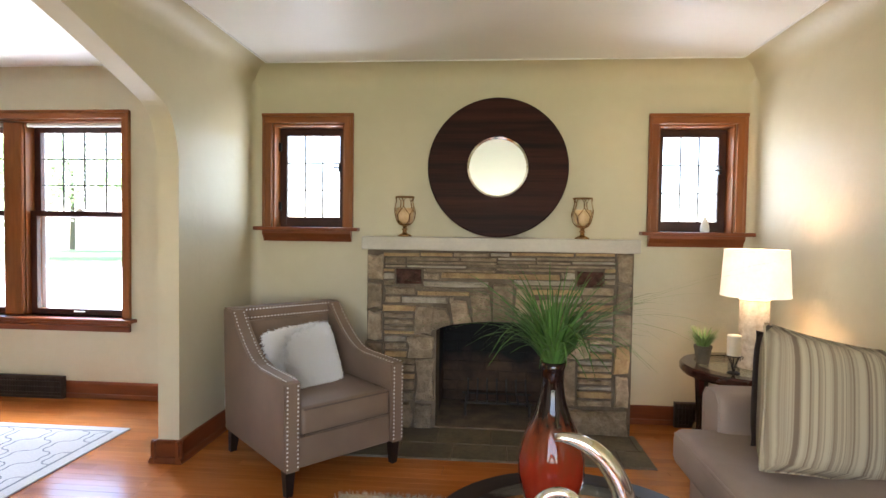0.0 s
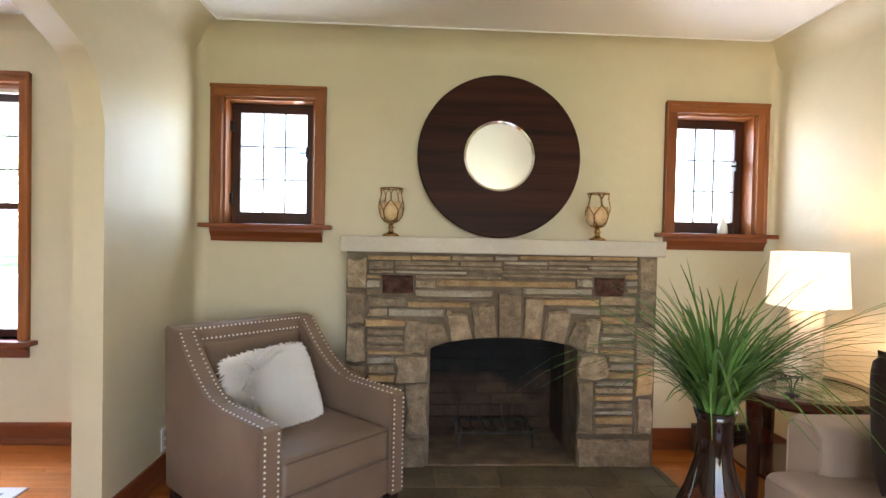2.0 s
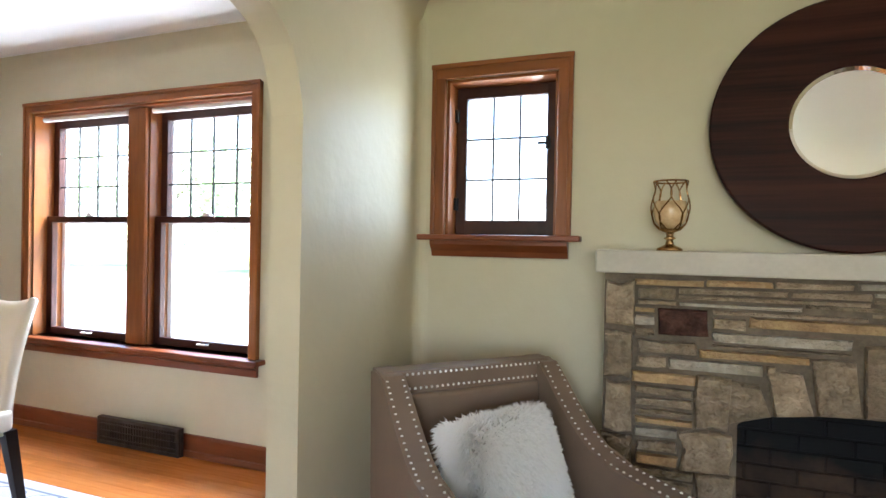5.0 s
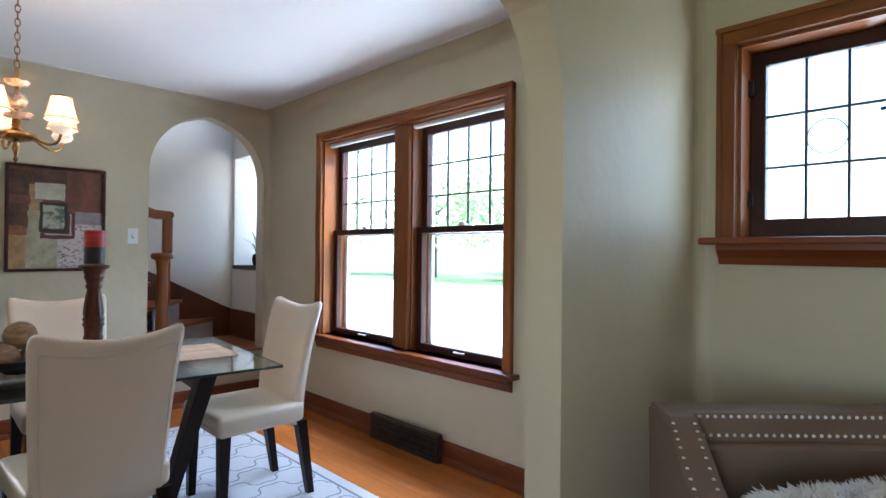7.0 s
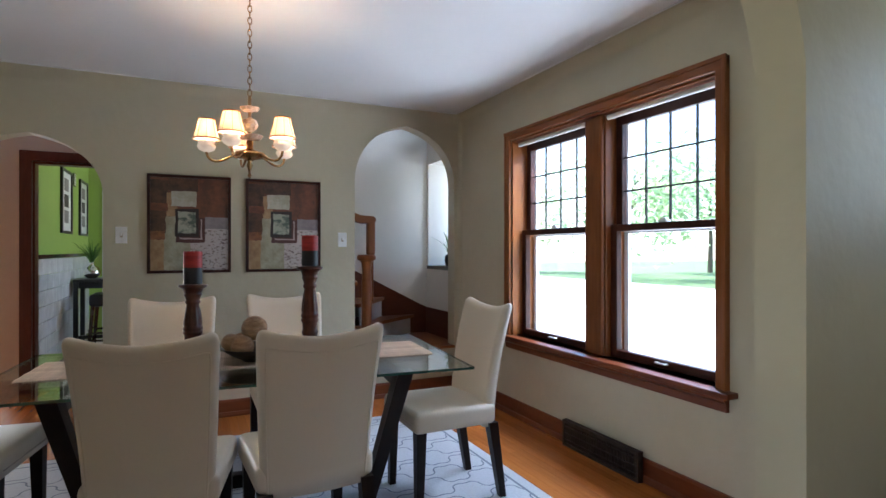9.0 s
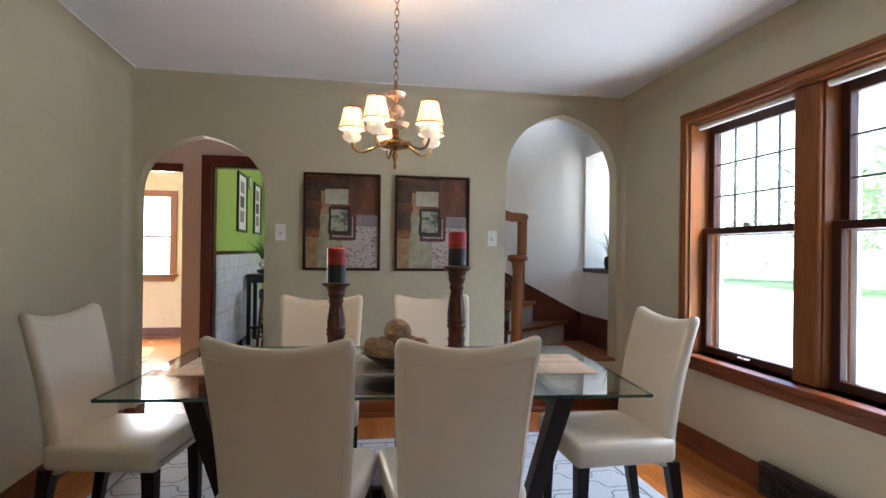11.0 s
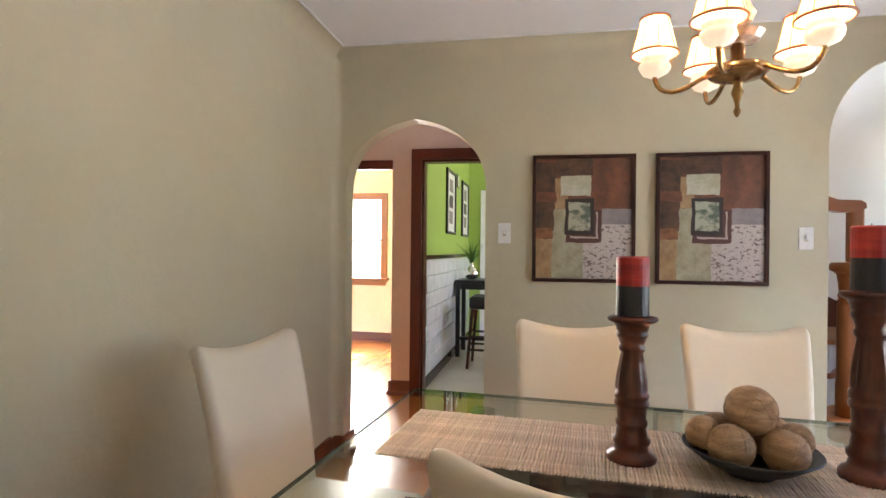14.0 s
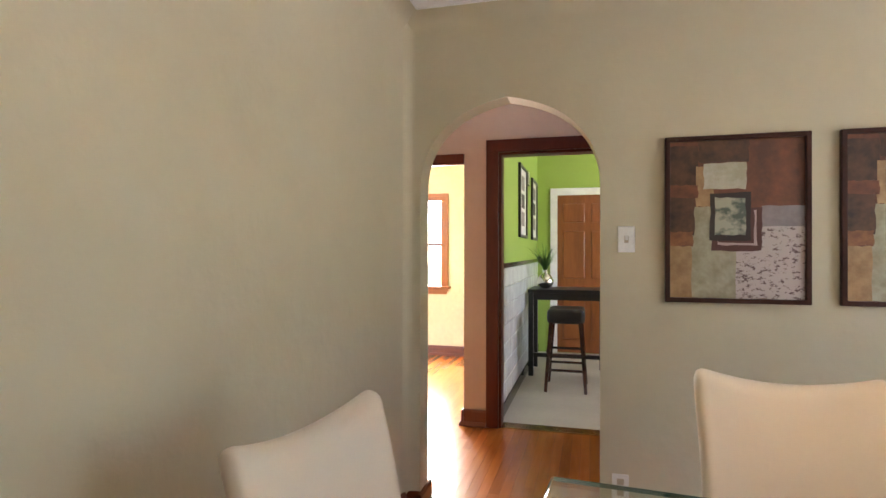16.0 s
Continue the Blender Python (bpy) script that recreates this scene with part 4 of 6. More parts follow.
def fireplace():
    rnd = random.Random(11)
    x0, x1, yf, yb = -0.51, 1.20, 3.965, NY
    ox0, ox1, spring, crown = -0.047, 0.762, 0.628, 0.705
    f = thing("fireplace", (0, 0, 0), "rough fieldstone fireplace with a limestone mantel shelf and sooty arched opening", "fireplace")

    def head(x):
        u = abs(x - (ox0 + ox1) / 2) / ((ox1 - ox0) / 2)
        return spring + (crown - spring) * math.sqrt(max(0.0, 1 - u * u * 0.98))
    bm = wall_slab("y", yf, yb, x0 + 0.008, x1 - 0.008, 1.16, [(ox0, ox1, 0.0, head)])
    part("mortar_body", bm, MORTAR, f, "grey mortar between the stones")
    m = bx(x0 - 0.025, x1 + 0.025, yf - 0.04, yb, 1.16, 1.245, 0.006)
    part("mantel_shelf", m, MANTEL, f, "smooth pale limestone mantel shelf")

    def lay(*stones):
        """A few stones of the face: each from x to x, from z to z, of a kind of stone."""
        for a0, a1, z0, z1, kind in stones:
            stone_piece(a0, a1, z0, z1, yf, 0.020 + 0.014 * min(1.0, (z1 - z0) / 0.12), rnd, f, kind)

    lay((-0.397, -0.158, 1.114, 1.143, YSTONE), (-0.156, 0.055, 1.119, 1.148, YSTONE), (0.058, 0.288, 1.120, 1.149, STONE), (0.294, 0.420, 1.124, 1.153, PSTONE), (0.426, 0.824, 1.130, 1.156, YSTONE), (0.829, 1.080, 1.134, 1.160, YSTONE))
    lay((-0.386, -0.251, 1.067, 1.110, STONE), (-0.248, 0.101, 1.089, 1.115, STONE), (0.104, 0.337, 1.090, 1.119, STONE), (0.340, 0.585, 1.103, 1.123, PSTONE), (0.588, 1.080, 1.105, 1.128, STONE))
    lay((-0.248, 0.337, 1.069, 1.089, STONE), (0.340, 0.585, 1.080, 1.100, STONE), (0.588, 0.806, 1.079, 1.099, STONE), (0.809, 1.080, 1.084, 1.105, PSTONE))
    lay((-0.386, -0.248, 1.044, 1.064, STONE), (-0.245, 0.144, 1.044, 1.064, PSTONE), (0.147, 0.533, 1.055, 1.075, STONE), (0.536, 1.080, 1.059, 1.079, STONE))
    lay((-0.397, -0.320, 1.015, 1.038, YSTONE), (-0.395, -0.320, 0.968, 1.009, PSTONE), (-0.395, -0.320, 0.928, 0.963, STONE), (1.011, 1.080, 1.032, 1.063, YSTONE), (1.011, 1.080, 0.997, 1.026, PSTONE), (1.011, 1.080, 0.957, 0.991, STONE))
    lay((-0.135, 0.331, 1.021, 1.041, STONE), (0.334, 0.832, 1.034, 1.054, STONE), (-0.135, -0.023, 0.968, 1.014, STONE), (-0.020, 0.740, 0.977, 1.023, YSTONE), (0.743, 0.763, 0.988, 1.032, STONE), (0.766, 0.832, 0.989, 1.032, PSTONE))
    lay((-0.135, 0.288, 0.923, 0.966, PSTONE), (-0.135, 0.288, 0.905, 0.920, STONE), (0.446, 0.832, 0.946, 0.983, PSTONE), (0.446, 0.832, 0.926, 0.943, STONE))
    lay((-0.386, -0.179, 0.869, 0.921, STONE), (-0.176, 0.170, 0.866, 0.901, YSTONE), (-0.386, -0.279, 0.816, 0.860, STONE), (-0.276, 0.032, 0.815, 0.858, PSTONE), (0.035, 0.066, 0.818, 0.862, STONE))
    lay((0.556, 0.873, 0.884, 0.924, YSTONE), (0.876, 1.074, 0.892, 0.944, STONE), (0.683, 0.878, 0.836, 0.877, PSTONE), (0.881, 1.074, 0.840, 0.886, STONE))
    lay((-0.403, -0.181, 0.760, 0.803, YSTONE), (-0.389, -0.187, 0.716, 0.751, STONE), (-0.389, -0.187, 0.676, 0.708, STONE), (-0.389, -0.187, 0.642, 0.667, STONE), (-0.389, -0.187, 0.610, 0.636, YSTONE), (-0.389, -0.239, 0.560, 0.601, PSTONE))
    lay((-0.383, -0.239, 0.509, 0.552, STONE), (-0.383, -0.233, 0.460, 0.500, YSTONE), (-0.383, -0.181, 0.417, 0.452, STONE), (-0.383, -0.181, 0.365, 0.408, STONE), (-0.383, -0.181, 0.319, 0.357, YSTONE), (-0.383, -0.181, 0.250, 0.310, STONE), (-0.383, -0.181, 0.178, 0.241, STONE))
    lay((0.881, 1.074, 0.786, 0.832, YSTONE), (0.881, 1.074, 0.734, 0.777, STONE), (0.881, 1.074, 0.696, 0.725, PSTONE), (0.881, 1.074, 0.659, 0.688, STONE), (0.881, 1.074, 0.624, 0.650, YSTONE), (0.927, 1.074, 0.582, 0.616, STONE), (0.930, 1.074, 0.536, 0.573, PSTONE), (0.930, 1.074, 0.487, 0.527, YSTONE))
    lay((0.855, 1.074, 0.448, 0.477, PSTONE), (0.855, 1.074, 0.408, 0.440, STONE), (0.855, 1.074, 0.368, 0.399, YSTONE), (0.855, 1.074, 0.327, 0.359, STONE), (0.855, 1.074, 0.290, 0.319, PSTONE), (0.855, 1.074, 0.235, 0.281, YSTONE), (0.855, 1.074, 0.183, 0.227, STONE))
    lay((-0.187, -0.072, 0.613, 0.800, STONE), (-0.233, -0.058, 0.463, 0.607, STONE), (-0.176, -0.058, 0.167, 0.455, STONE), (-0.193, -0.063, -0.015, 0.161, STONE), (-0.383, -0.196, -0.018, 0.169, STONE))
    lay((0.792, 0.876, 0.627, 0.820, STONE), (0.762, 0.924, 0.483, 0.618, STONE), (0.762, 0.850, 0.177, 0.474, STONE), (0.762, 1.178, -0.001, 0.172, STONE))
    lay((-0.504, -0.392, 0.958, 1.131, STONE), (-0.501, -0.389, 0.765, 0.949, STONE), (-0.504, -0.392, 0.566, 0.756, STONE), (-0.504, -0.389, 0.448, 0.558, STONE), (-0.504, -0.389, 0.232, 0.440, STONE), (-0.504, -0.389, -0.021, 0.224, STONE))
    lay((1.083, 1.181, 0.970, 1.160, STONE), (1.086, 1.178, 0.786, 0.962, STONE), (1.080, 1.181, 0.578, 0.777, STONE), (1.080, 1.178, 0.394, 0.570, YSTONE), (1.086, 1.178, 0.184, 0.386, STONE))
    cx = (ox0 + ox1) / 2
    feet = (-0.085, 0.06, 0.185, 0.315, 0.445, 0.555, 0.685, 0.80)
    heads = (-0.085, 0.06, 0.175, 0.312, 0.448, 0.56, 0.70, 0.80)
    tops = (0.785, 0.835, 0.89, 0.945, 0.925, 0.85, 0.80)
    for k, top in enumerate(tops):                               # the arch stones, the keystone tallest
        a, b, la, lb = feet[k], feet[k + 1], heads[k] + (k - 3) * 0.012, heads[k + 1] + (k - 3) * 0.012
        lo_a, lo_b = head(min(max(a, ox0), ox1)), head(min(max(b, ox0), ox1))
        g = 0.006
        m1, m2 = ((a + la) / 2, (b + lb) / 2)
        stone_piece(0, 0, 0, 0, yf, 0.028, rnd, f, STONE, [(a + g, lo_a + 0.002), ((a + b) / 2, (lo_a + lo_b) / 2 + 0.002), (b - g, lo_b + 0.002), (m2 - g, (lo_b + top) / 2), (lb - g, top), ((la + lb) / 2, top + 0.006), (la + g, top), (m1 + g, (lo_a + top) / 2)])
    stone_piece(-0.315, -0.142, 0.935, 1.042, yf, 0.022, rnd, f, RSTONE)
    stone_piece(0.842, 1.008, 0.937, 1.045, yf, 0.022, rnd, f, RSTONE)
    # fire chamber
    ch = bmesh.new()
    block(ch, ox0 - 0.04, ox0, yb + 0.001, 4.70, 0.0, 0.80)
    block(ch, ox1, ox1 + 0.04, yb + 0.001, 4.70, 0.0, 0.80)
    block(ch, ox0 - 0.04, ox1 + 0.04, 4.55, 4.70, 0.0, 0.80)
    block(ch, ox0 - 0.04, ox1 + 0.04, yf + 0.10, 4.70, 0.80, 0.9)
    part("firebox", ch, SOOTBACK, f, "soot-blackened brick firebox")
    for r in range(7):
        for k in range(4):
            xx = ox0 + 0.01 + k * 0.205 - (0.1 if r % 2 else 0)
            a, b = max(ox0, xx), min(ox1, xx + 0.20)
            if b - a > 0.03:
                part("firebrick", bx(a, b, 4.538, 4.552, 0.02 + r * 0.075, 0.088 + r * 0.075, 0.004, 1), SOOTBACK, f)
    return f


fireplace()
hearth = thing("hearth", (0, 0, 0), "flush hearth of grey-green slate slabs", "hearth", kind="structure")
rh = random.Random(5)
part("bed", bx(-0.52, 1.22, 3.47, 3.962, -0.004, 0.003), MORTAR, hearth)
for r, (ya, yb) in enumerate(((3.475, 3.70), (3.70, 3.96))):
    x = -0.515
    while x < 1.2:
        l = rh.uniform(0.22, 0.34)
        l = min(l, 1.215 - x)
        part("slab", bx(x + 0.004, x + l - 0.004, ya + 0.004, yb - 0.004, -0.002, 0.008, 0.002, 1), SLATE, hearth)
        x += l
part("slab", bx(-0.05, 0.77, 3.962, 4.55, -0.002, 0.014, 0.002, 1), FIREFLOOR, hearth, "brown ashy stone fire floor")

ASHIRON = mat("ash_grey_iron", (0.075, 0.066, 0.055), 0.7, metal=0.3, dark=(0.035, 0.03, 0.026), scale=20, fine=80)
gr = thing("fire_grate", (0.36, 4.33, 0.014), "black iron fire grate", "grate")
for k in range(7):
    x = -0.21 + 0.07 * k
    part("bar", tube([(x, -0.165, 0.125), (x, -0.15, 0.10), (x, 0.12, 0.10), (x, 0.14, 0.19)], 0.007, 6), ASHIRON, gr)
for yy in (-0.13, 0.10):
    part("rail", tube([(-0.25, yy, 0.09), (0.25, yy, 0.09)], 0.009, 6), ASHIRON, gr)
for sx in (-0.22, 0.22):
    for yy in (-0.13, 0.10):
        part("foot", tube([(sx, yy, 0.0), (sx, yy, 0.09)], 0.009, 6), ASHIRON, gr)

# round wall mirror leaning on the mantel
rm = thing("round_mirror", (0.335, 4.218, 1.715), "round mirror with a wide dark rosewood frame, standing on the mantel", "mirror")
rm.matrix_basis = pose(0.335, 4.185, 1.718, 86.3, 0, 0)
part("frame", lathe([(0.205, 0.0), (0.468, 0.0), (0.472, 0.004), (0.472, 0.022), (0.466, 0.028), (0.212, 0.028), (0.205, 0.024)], 96, loop=True), ROSEWOOD, rm, smooth=False)
part("bevel", lathe([(0.19, 0.012), (0.206, 0.012), (0.206, 0.024), (0.192, 0.018)], 96, loop=True), CHROME, rm)
part("mirror_glass", lathe([(0, 0.013), (0.206, 0.013), (0.206, 0.016), (0, 0.016)], 96), MIRROR, rm, "clear mirror glass")


def lantern(x, y):
    l = thing("candle_holder", (x, y, 1.245), "openwork brass footed candle holder with an amber glass insert", "candle holder", "candle holders on the mantel")
    l.scale = (1.22, 1.22, 1.25)
    part("foot", lathe([(0.038, 0), (0.038, 0.006), (0.028, 0.012), (0.014, 0.018), (0.010, 0.032), (0.018, 0.038), (0.010, 0.044), (0.012, 0.055), (0.03, 0.062), (0, 0.064)], 20), BRONZE, l, smooth=True)
    prof = [(0.028, 0.062), (0.05, 0.085), (0.058, 0.12), (0.054, 0.155), (0.046, 0.185), (0.05, 0.21)]

    def rad(z):
        for (r0, z0), (r1, z1) in zip(prof, prof[1:]):
            if z0 <= z <= z1:
                return r0 + (r1 - r0) * (z - z0) / (z1 - z0)
        return prof[-1][0]
    for k in range(10):
        pts = []
        for j in range(15):
            z = 0.062 + 0.148 * j / 14
            a = 2 * math.pi * k / 10 + 0.35 * math.sin(j / 14 * math.pi * 2 + (k % 2) * math.pi)
            pts.append((rad(z) * math.cos(a), rad(z) * math.sin(a), z))
        part("wire", tube(pts, 0.0022, 5), BRONZE, l)
    for z in (0.064, 0.21):
        part("hoop", tube([(rad(z) * math.cos(a), rad(z) * math.sin(a), z) for a in [math.pi * 2 * q / 24 for q in range(24)]], 0.003, 6, closed=True), BRONZE, l)
    part("insert", lathe([(0, 0.066), (0.026, 0.068), (0.044, 0.09), (0.050, 0.12), (0.045, 0.15), (0.0, 0.152)], 24), AMBER, l, "amber mercury glass insert", smooth=True)


lantern(-0.275, 4.06)
lantern(0.885, 4.06)


# ---------- armchair ----------
def armchair():
    """Built facing -y, width along x; turned into place after."""
    c = thing("armchair", (-0.70, 3.44, 0), "taupe upholstered armchair with silver nailhead trim and dark tapered legs", "armchair", rz=46.0)
    W, D = 0.35, 0.40

    def side_profile():
        # y (front is -D), z: sloping arm that sweeps up into the back
        pts = [(-D, 0.13), (-D, 0.555)]
        for k in range(13):
            t = k / 12
            y = -D + 0.02 + t * (2 * D - 0.14)
            z = 0.565 + 0.015 * t + 0.245 * max(0.0, (t - 0.45) / 0.55) ** 1.7
            pts.append((y, z))
        pts += [(D - 0.06, 0.83), (D, 0.83), (D - 0.03, 0.13)]
        return pts
    prof = side_profile()
    for sx in (-1, 1):
        a0, a1 = sx * W, sx * (W - 0.085)
        bm = prism(prof, min(a0, a1), max(a0, a1), "x")
        bmesh.ops.bevel(bm, geom=[e for e in bm.edges if abs(e.verts[0].co.x - e.verts[1].co.x) < 1e-4], offset=0.010, segments=2, affect="EDGES")
        arm = part("arm", bm, MUSLIN, c)
        # nailheads along the front edge and over the top
        line = [(-D, 0.15 + 0.0205 * k) for k in range(20)]
        top = prof[2:15]
        fine = []
        for (ya, za), (yb, zb) in zip(top, top[1:]):
            n = max(1, int(math.hypot(yb - ya, zb - za) / 0.0205))
            fine += [(ya + (yb - ya) * k / n, za + (zb - za) * k / n) for k in range(n)]
        nails = bmesh.new()
        for off in (0.014, 0.068):
            x = sx * (W - off)
            for y, z in line:
                lathe([(0.0051, 0), (0.0038, 0.0032), (0, 0.0044)], 6, bm=nails)
                for v in nails.verts[-13:]:
                    v.co = Vector((x + v.co.x, y - v.co.z, z + v.co.y))
            for y, z in fine:
                lathe([(0.0051, 0), (0.0038, 0.0032), (0, 0.0044)], 6, bm=nails)
                for v in nails.verts[-13:]:
                    v.co = Vector((x + v.co.x, y + v.co.y, z + 0.001 + v.co.z))
        tagged(part("nailhead_trim", nails, NAIL, arm, "row of silver nailheads"), kind="stuff")
    bm = bx(-W + 0.02, W - 0.02, D - 0.10, D - 0.005, 0.13, 0.832, 0.012)
    back = part("backrest", bm, MUSLIN, c)
    part("back_panel", bx(-W + 0.085, W - 0.085, D - 0.125, D - 0.09, 0.42, 0.758, 0.014, 3), MUSLIN, back)
    nails = bmesh.new()
    rows = [(-W + 0.015 + 0.0203 * k, 0.820) for k in range(34)] + [(-W + 0.085 + 0.0204 * k, 0.772) for k in range(27)]
    for x, z in rows:
        lathe([(0.0051, 0), (0.0038, 0.0032), (0, 0.0044)], 6, bm=nails)
        for v in nails.verts[-13:]:
            v.co = Vector((x + v.co.x, D - 0.10 - v.co.z, z + v.co.y))
    tagged(part("nailhead_trim", nails, NAIL, back, "row of silver nailheads"), kind="stuff")
    part("front_rail", bx(-W + 0.08, W - 0.08, -D + 0.02, -D + 0.06, 0.13, 0.28, 0.008), MUSLIN, c)
    part("seat_deck", bx(-W + 0.08, W - 0.08, -D + 0.05, D - 0.09, 0.14, 0.28), MUSLIN, c)
    bm = bx(-W + 0.09, W - 0.09, -D + 0.005, D - 0.12, 0.285, 0.425, 0.025, 3)
    for v in bm.verts:
        if v.co.z > 0.40:
            v.co.z += 0.040 * (1 - (v.co.x / 0.27) ** 2) * (1 - (v.co.y / 0.42) ** 2)
    seat = part("seat_cushion", bm, MUSLIN, c, smooth=True)
    for z in (0.295, 0.415):
        part("piping", tube([(-W + 0.10, -D + 0.006, z), (W - 0.10, -D + 0.006, z)], 0.005, 6), PIPING, seat)
    for sx in (-1, 1):
        for y, lean in ((-D + 0.045, 0.0), (D - 0.07, 0.03)):
            leg = bmesh.new()
            r = bmesh.ops.create_cube(leg, size=1)
            for v in leg.verts:
                k = 0.026 if v.co.z > 0 else 0.017
                v.co = Vector((sx * (W - 0.04) + (1 if v.co.x > 0 else -1) * k, y + (1 if v.co.y > 0 else -1) * k + (lean if v.co.z < 0 else 0), 0.0 if v.co.z < 0 else 0.14))
            part("leg", leg, DARKLEG, c, "dark tapered leg")
    return c


armchair()
fp = thing("fur_pillow", (-0.78, 3.46, 0.56), "white shaggy faux fur pillow on the armchair", "pillow")
fp.matrix_basis = pose(-0.752, 3.45, 0.542, 0, 0, 46) @ pose(0, 0, 0, 68, 6, 0) @ pose(0, 0, 0, 0, 0, 10)
fp.scale = (0.94, 0.94, 1.0)
part("body", cushion(0.37, 0.37, 0.13), FUR, fp, smooth=True)
rf = random.Random(21)
vs, fs = [], []
for k in range(26000):
    u, v, sgn = rf.uniform(-1, 1), rf.uniform(-1, 1), (1 if rf.random() < 0.90 else -1)
    if rf.random() < 0.18:
        if rf.random() < 0.5:
            u = rf.choice((-1, 1)) * rf.uniform(0.93, 1)
        else:
            v = rf.choice((-1, 1)) * rf.uniform(0.93, 1)
    f = max(0.0, (1 - u ** 4) * (1 - v ** 4)) ** 0.5
    p = Vector((u * 0.182, v * 0.182, sgn * f * 0.064))
    nrm = Vector((u ** 3 * 1.2, v ** 3 * 1.2, sgn * (0.25 + f * 0.6))).normalized()
    d = (nrm + Vector((-0.05, -0.30, 0.0)) + Vector((rf.gauss(0, 0.28), rf.gauss(0, 0.28), rf.gauss(0, 0.2)))).normalized()
    L = rf.uniform(0.028, 0.062)
    side = d.cross(Vector((rf.gauss(0, 1), rf.gauss(0, 1), rf.gauss(0, 1)))).normalized() * rf.uniform(0.0007, 0.0013)
    b = len(vs)
    bend = Vector((-0.004, -0.012, -0.004 * sgn))
    vs += [tuple(p - side), tuple(p + side), tuple(p + d * L * 0.6 + side * 0.7), tuple(p + d * L + bend)]
    fs += [(b, b + 1, b + 2), (b, b + 2, b + 3)]
me = bpy.data.meshes.new("fur")
me.from_pydata(vs, [], fs)
me.materials.append(FUR)
new("fur", me).parent = fp


# ---------- sofa, end table, coffee table ----------
sofa = thing("sofa", (0, 0, 0), "beige twill sofa against the wall with loose seat cushions", "sofa")
part("base", bx(1.20, 1.99, 0.85, 2.97, 0.06, 0.30, 0.02), SOFAMAT, sofa)
part("backrest", bx(1.76, 2.00, 0.85, 2.97, 0.06, 0.80, 0.05, 4), SOFAMAT, sofa, smooth=True)
for y0 in (0.78, 2.78):
    bm = bx(1.25, 1.98, y0, y0 + 0.20, 0.06, 0.62, 0.04, 4)
    arm = part("arm", bm, SOFAMAT, sofa, smooth=True)
    part("piping", tube([(1.252, y0 + 0.02, 0.1), (1.252, y0 + 0.02, 0.58), (1.252, y0 + 0.05, 0.612), (1.252, y0 + 0.15, 0.612), (1.252, y0 + 0.18, 0.58), (1.252, y0 + 0.18, 0.1)], 0.005, 6), SOFAMAT, arm)
for a, b in ((0.99, 1.87), (1.88, 2.77)):
    bm = bx(1.08, 1.76, a, b + (0.09 if b > 2 else 0), 0.30, 0.46, 0.045, 4)
    seat = part("seat_cushion", bm, SOFAMAT, sofa, smooth=True)
    part("piping", tube([(1.085, a + 0.03, 0.44), (1.085, b + 0.05, 0.44)], 0.0055, 6), SOFAMAT, seat)
for sx, sy in ((1.26, 0.9), (1.26, 2.92), (1.94, 0.9), (1.94, 2.92)):
    part("foot", lathe([(0.02, 0), (0.028, 0.06)], 10), DARKLEG, sofa).location = (sx, sy, 0)

STRIPE = mat("striped_pillow_linen", (0.40, 0.33, 0.22), 0.9, dark=(0.15, 0.105, 0.065), scale=26, fine=120, stretch=(1, 0.0008, 0.0008), bump=0.15, lo=0.38, hi=0.55)
sp = thing("striped_pillow", (1.5, 2.5, 0.68), "cream, taupe and olive striped linen pillow on the sofa", "pillow")
sp.matrix_basis = pose(1.465, 2.44, 0.69, 0, 0, 0) @ pose(0, 0, 0, 78, -3, 22) @ pose(0, 0, 0, 0, 0, -16)
part("body", cushion(0.56, 0.49, 0.17, 0.42), STRIPE, sp, smooth=True)
welt = []
for q in range(44):                                   # round the seam, its corners softened
    side, k = q // 11, -0.95 + 1.9 * (q % 11) / 10
    u, v = ((k, 1), (1, -k), (-k, -1), (-1, k))[side]
    welt.append((u * 0.28 * (1 - 0.05 * (1 - v * v) * abs(u) ** 6), v * 0.245 * (1 - 0.05 * (1 - u * u) * abs(v) ** 6), 0))
part("welt", tube(welt, 0.004, 6, closed=True), STRIPE, sp)
bp_ = thing("brown_pillow", (1.55, 2.7, 0.68), "dark brown corduroy pillow behind the striped one", "pillow")
bp_.matrix_basis = pose(1.53, 2.68, 0.665, 0, 0, 0) @ pose(0, 0, 0, 80, 2, 14) @ pose(0, 0, 0, 0, 0, -7)
part("body", cushion(0.46, 0.44, 0.15, 0.42), BROWNPIL, bp_, smooth=True)
gp = thing("grey_fur_pillow", (1.70, 1.9, 0.70), "pale grey fluffy pillow on the sofa", "pillow")
gp.matrix_basis = pose(1.74, 2.02, 0.69, 0, 0, 0) @ pose(0, 0, 0, 76, 0, 60)
part("body", cushion(0.42, 0.42, 0.16, 0.45), FUR, gp, smooth=True)

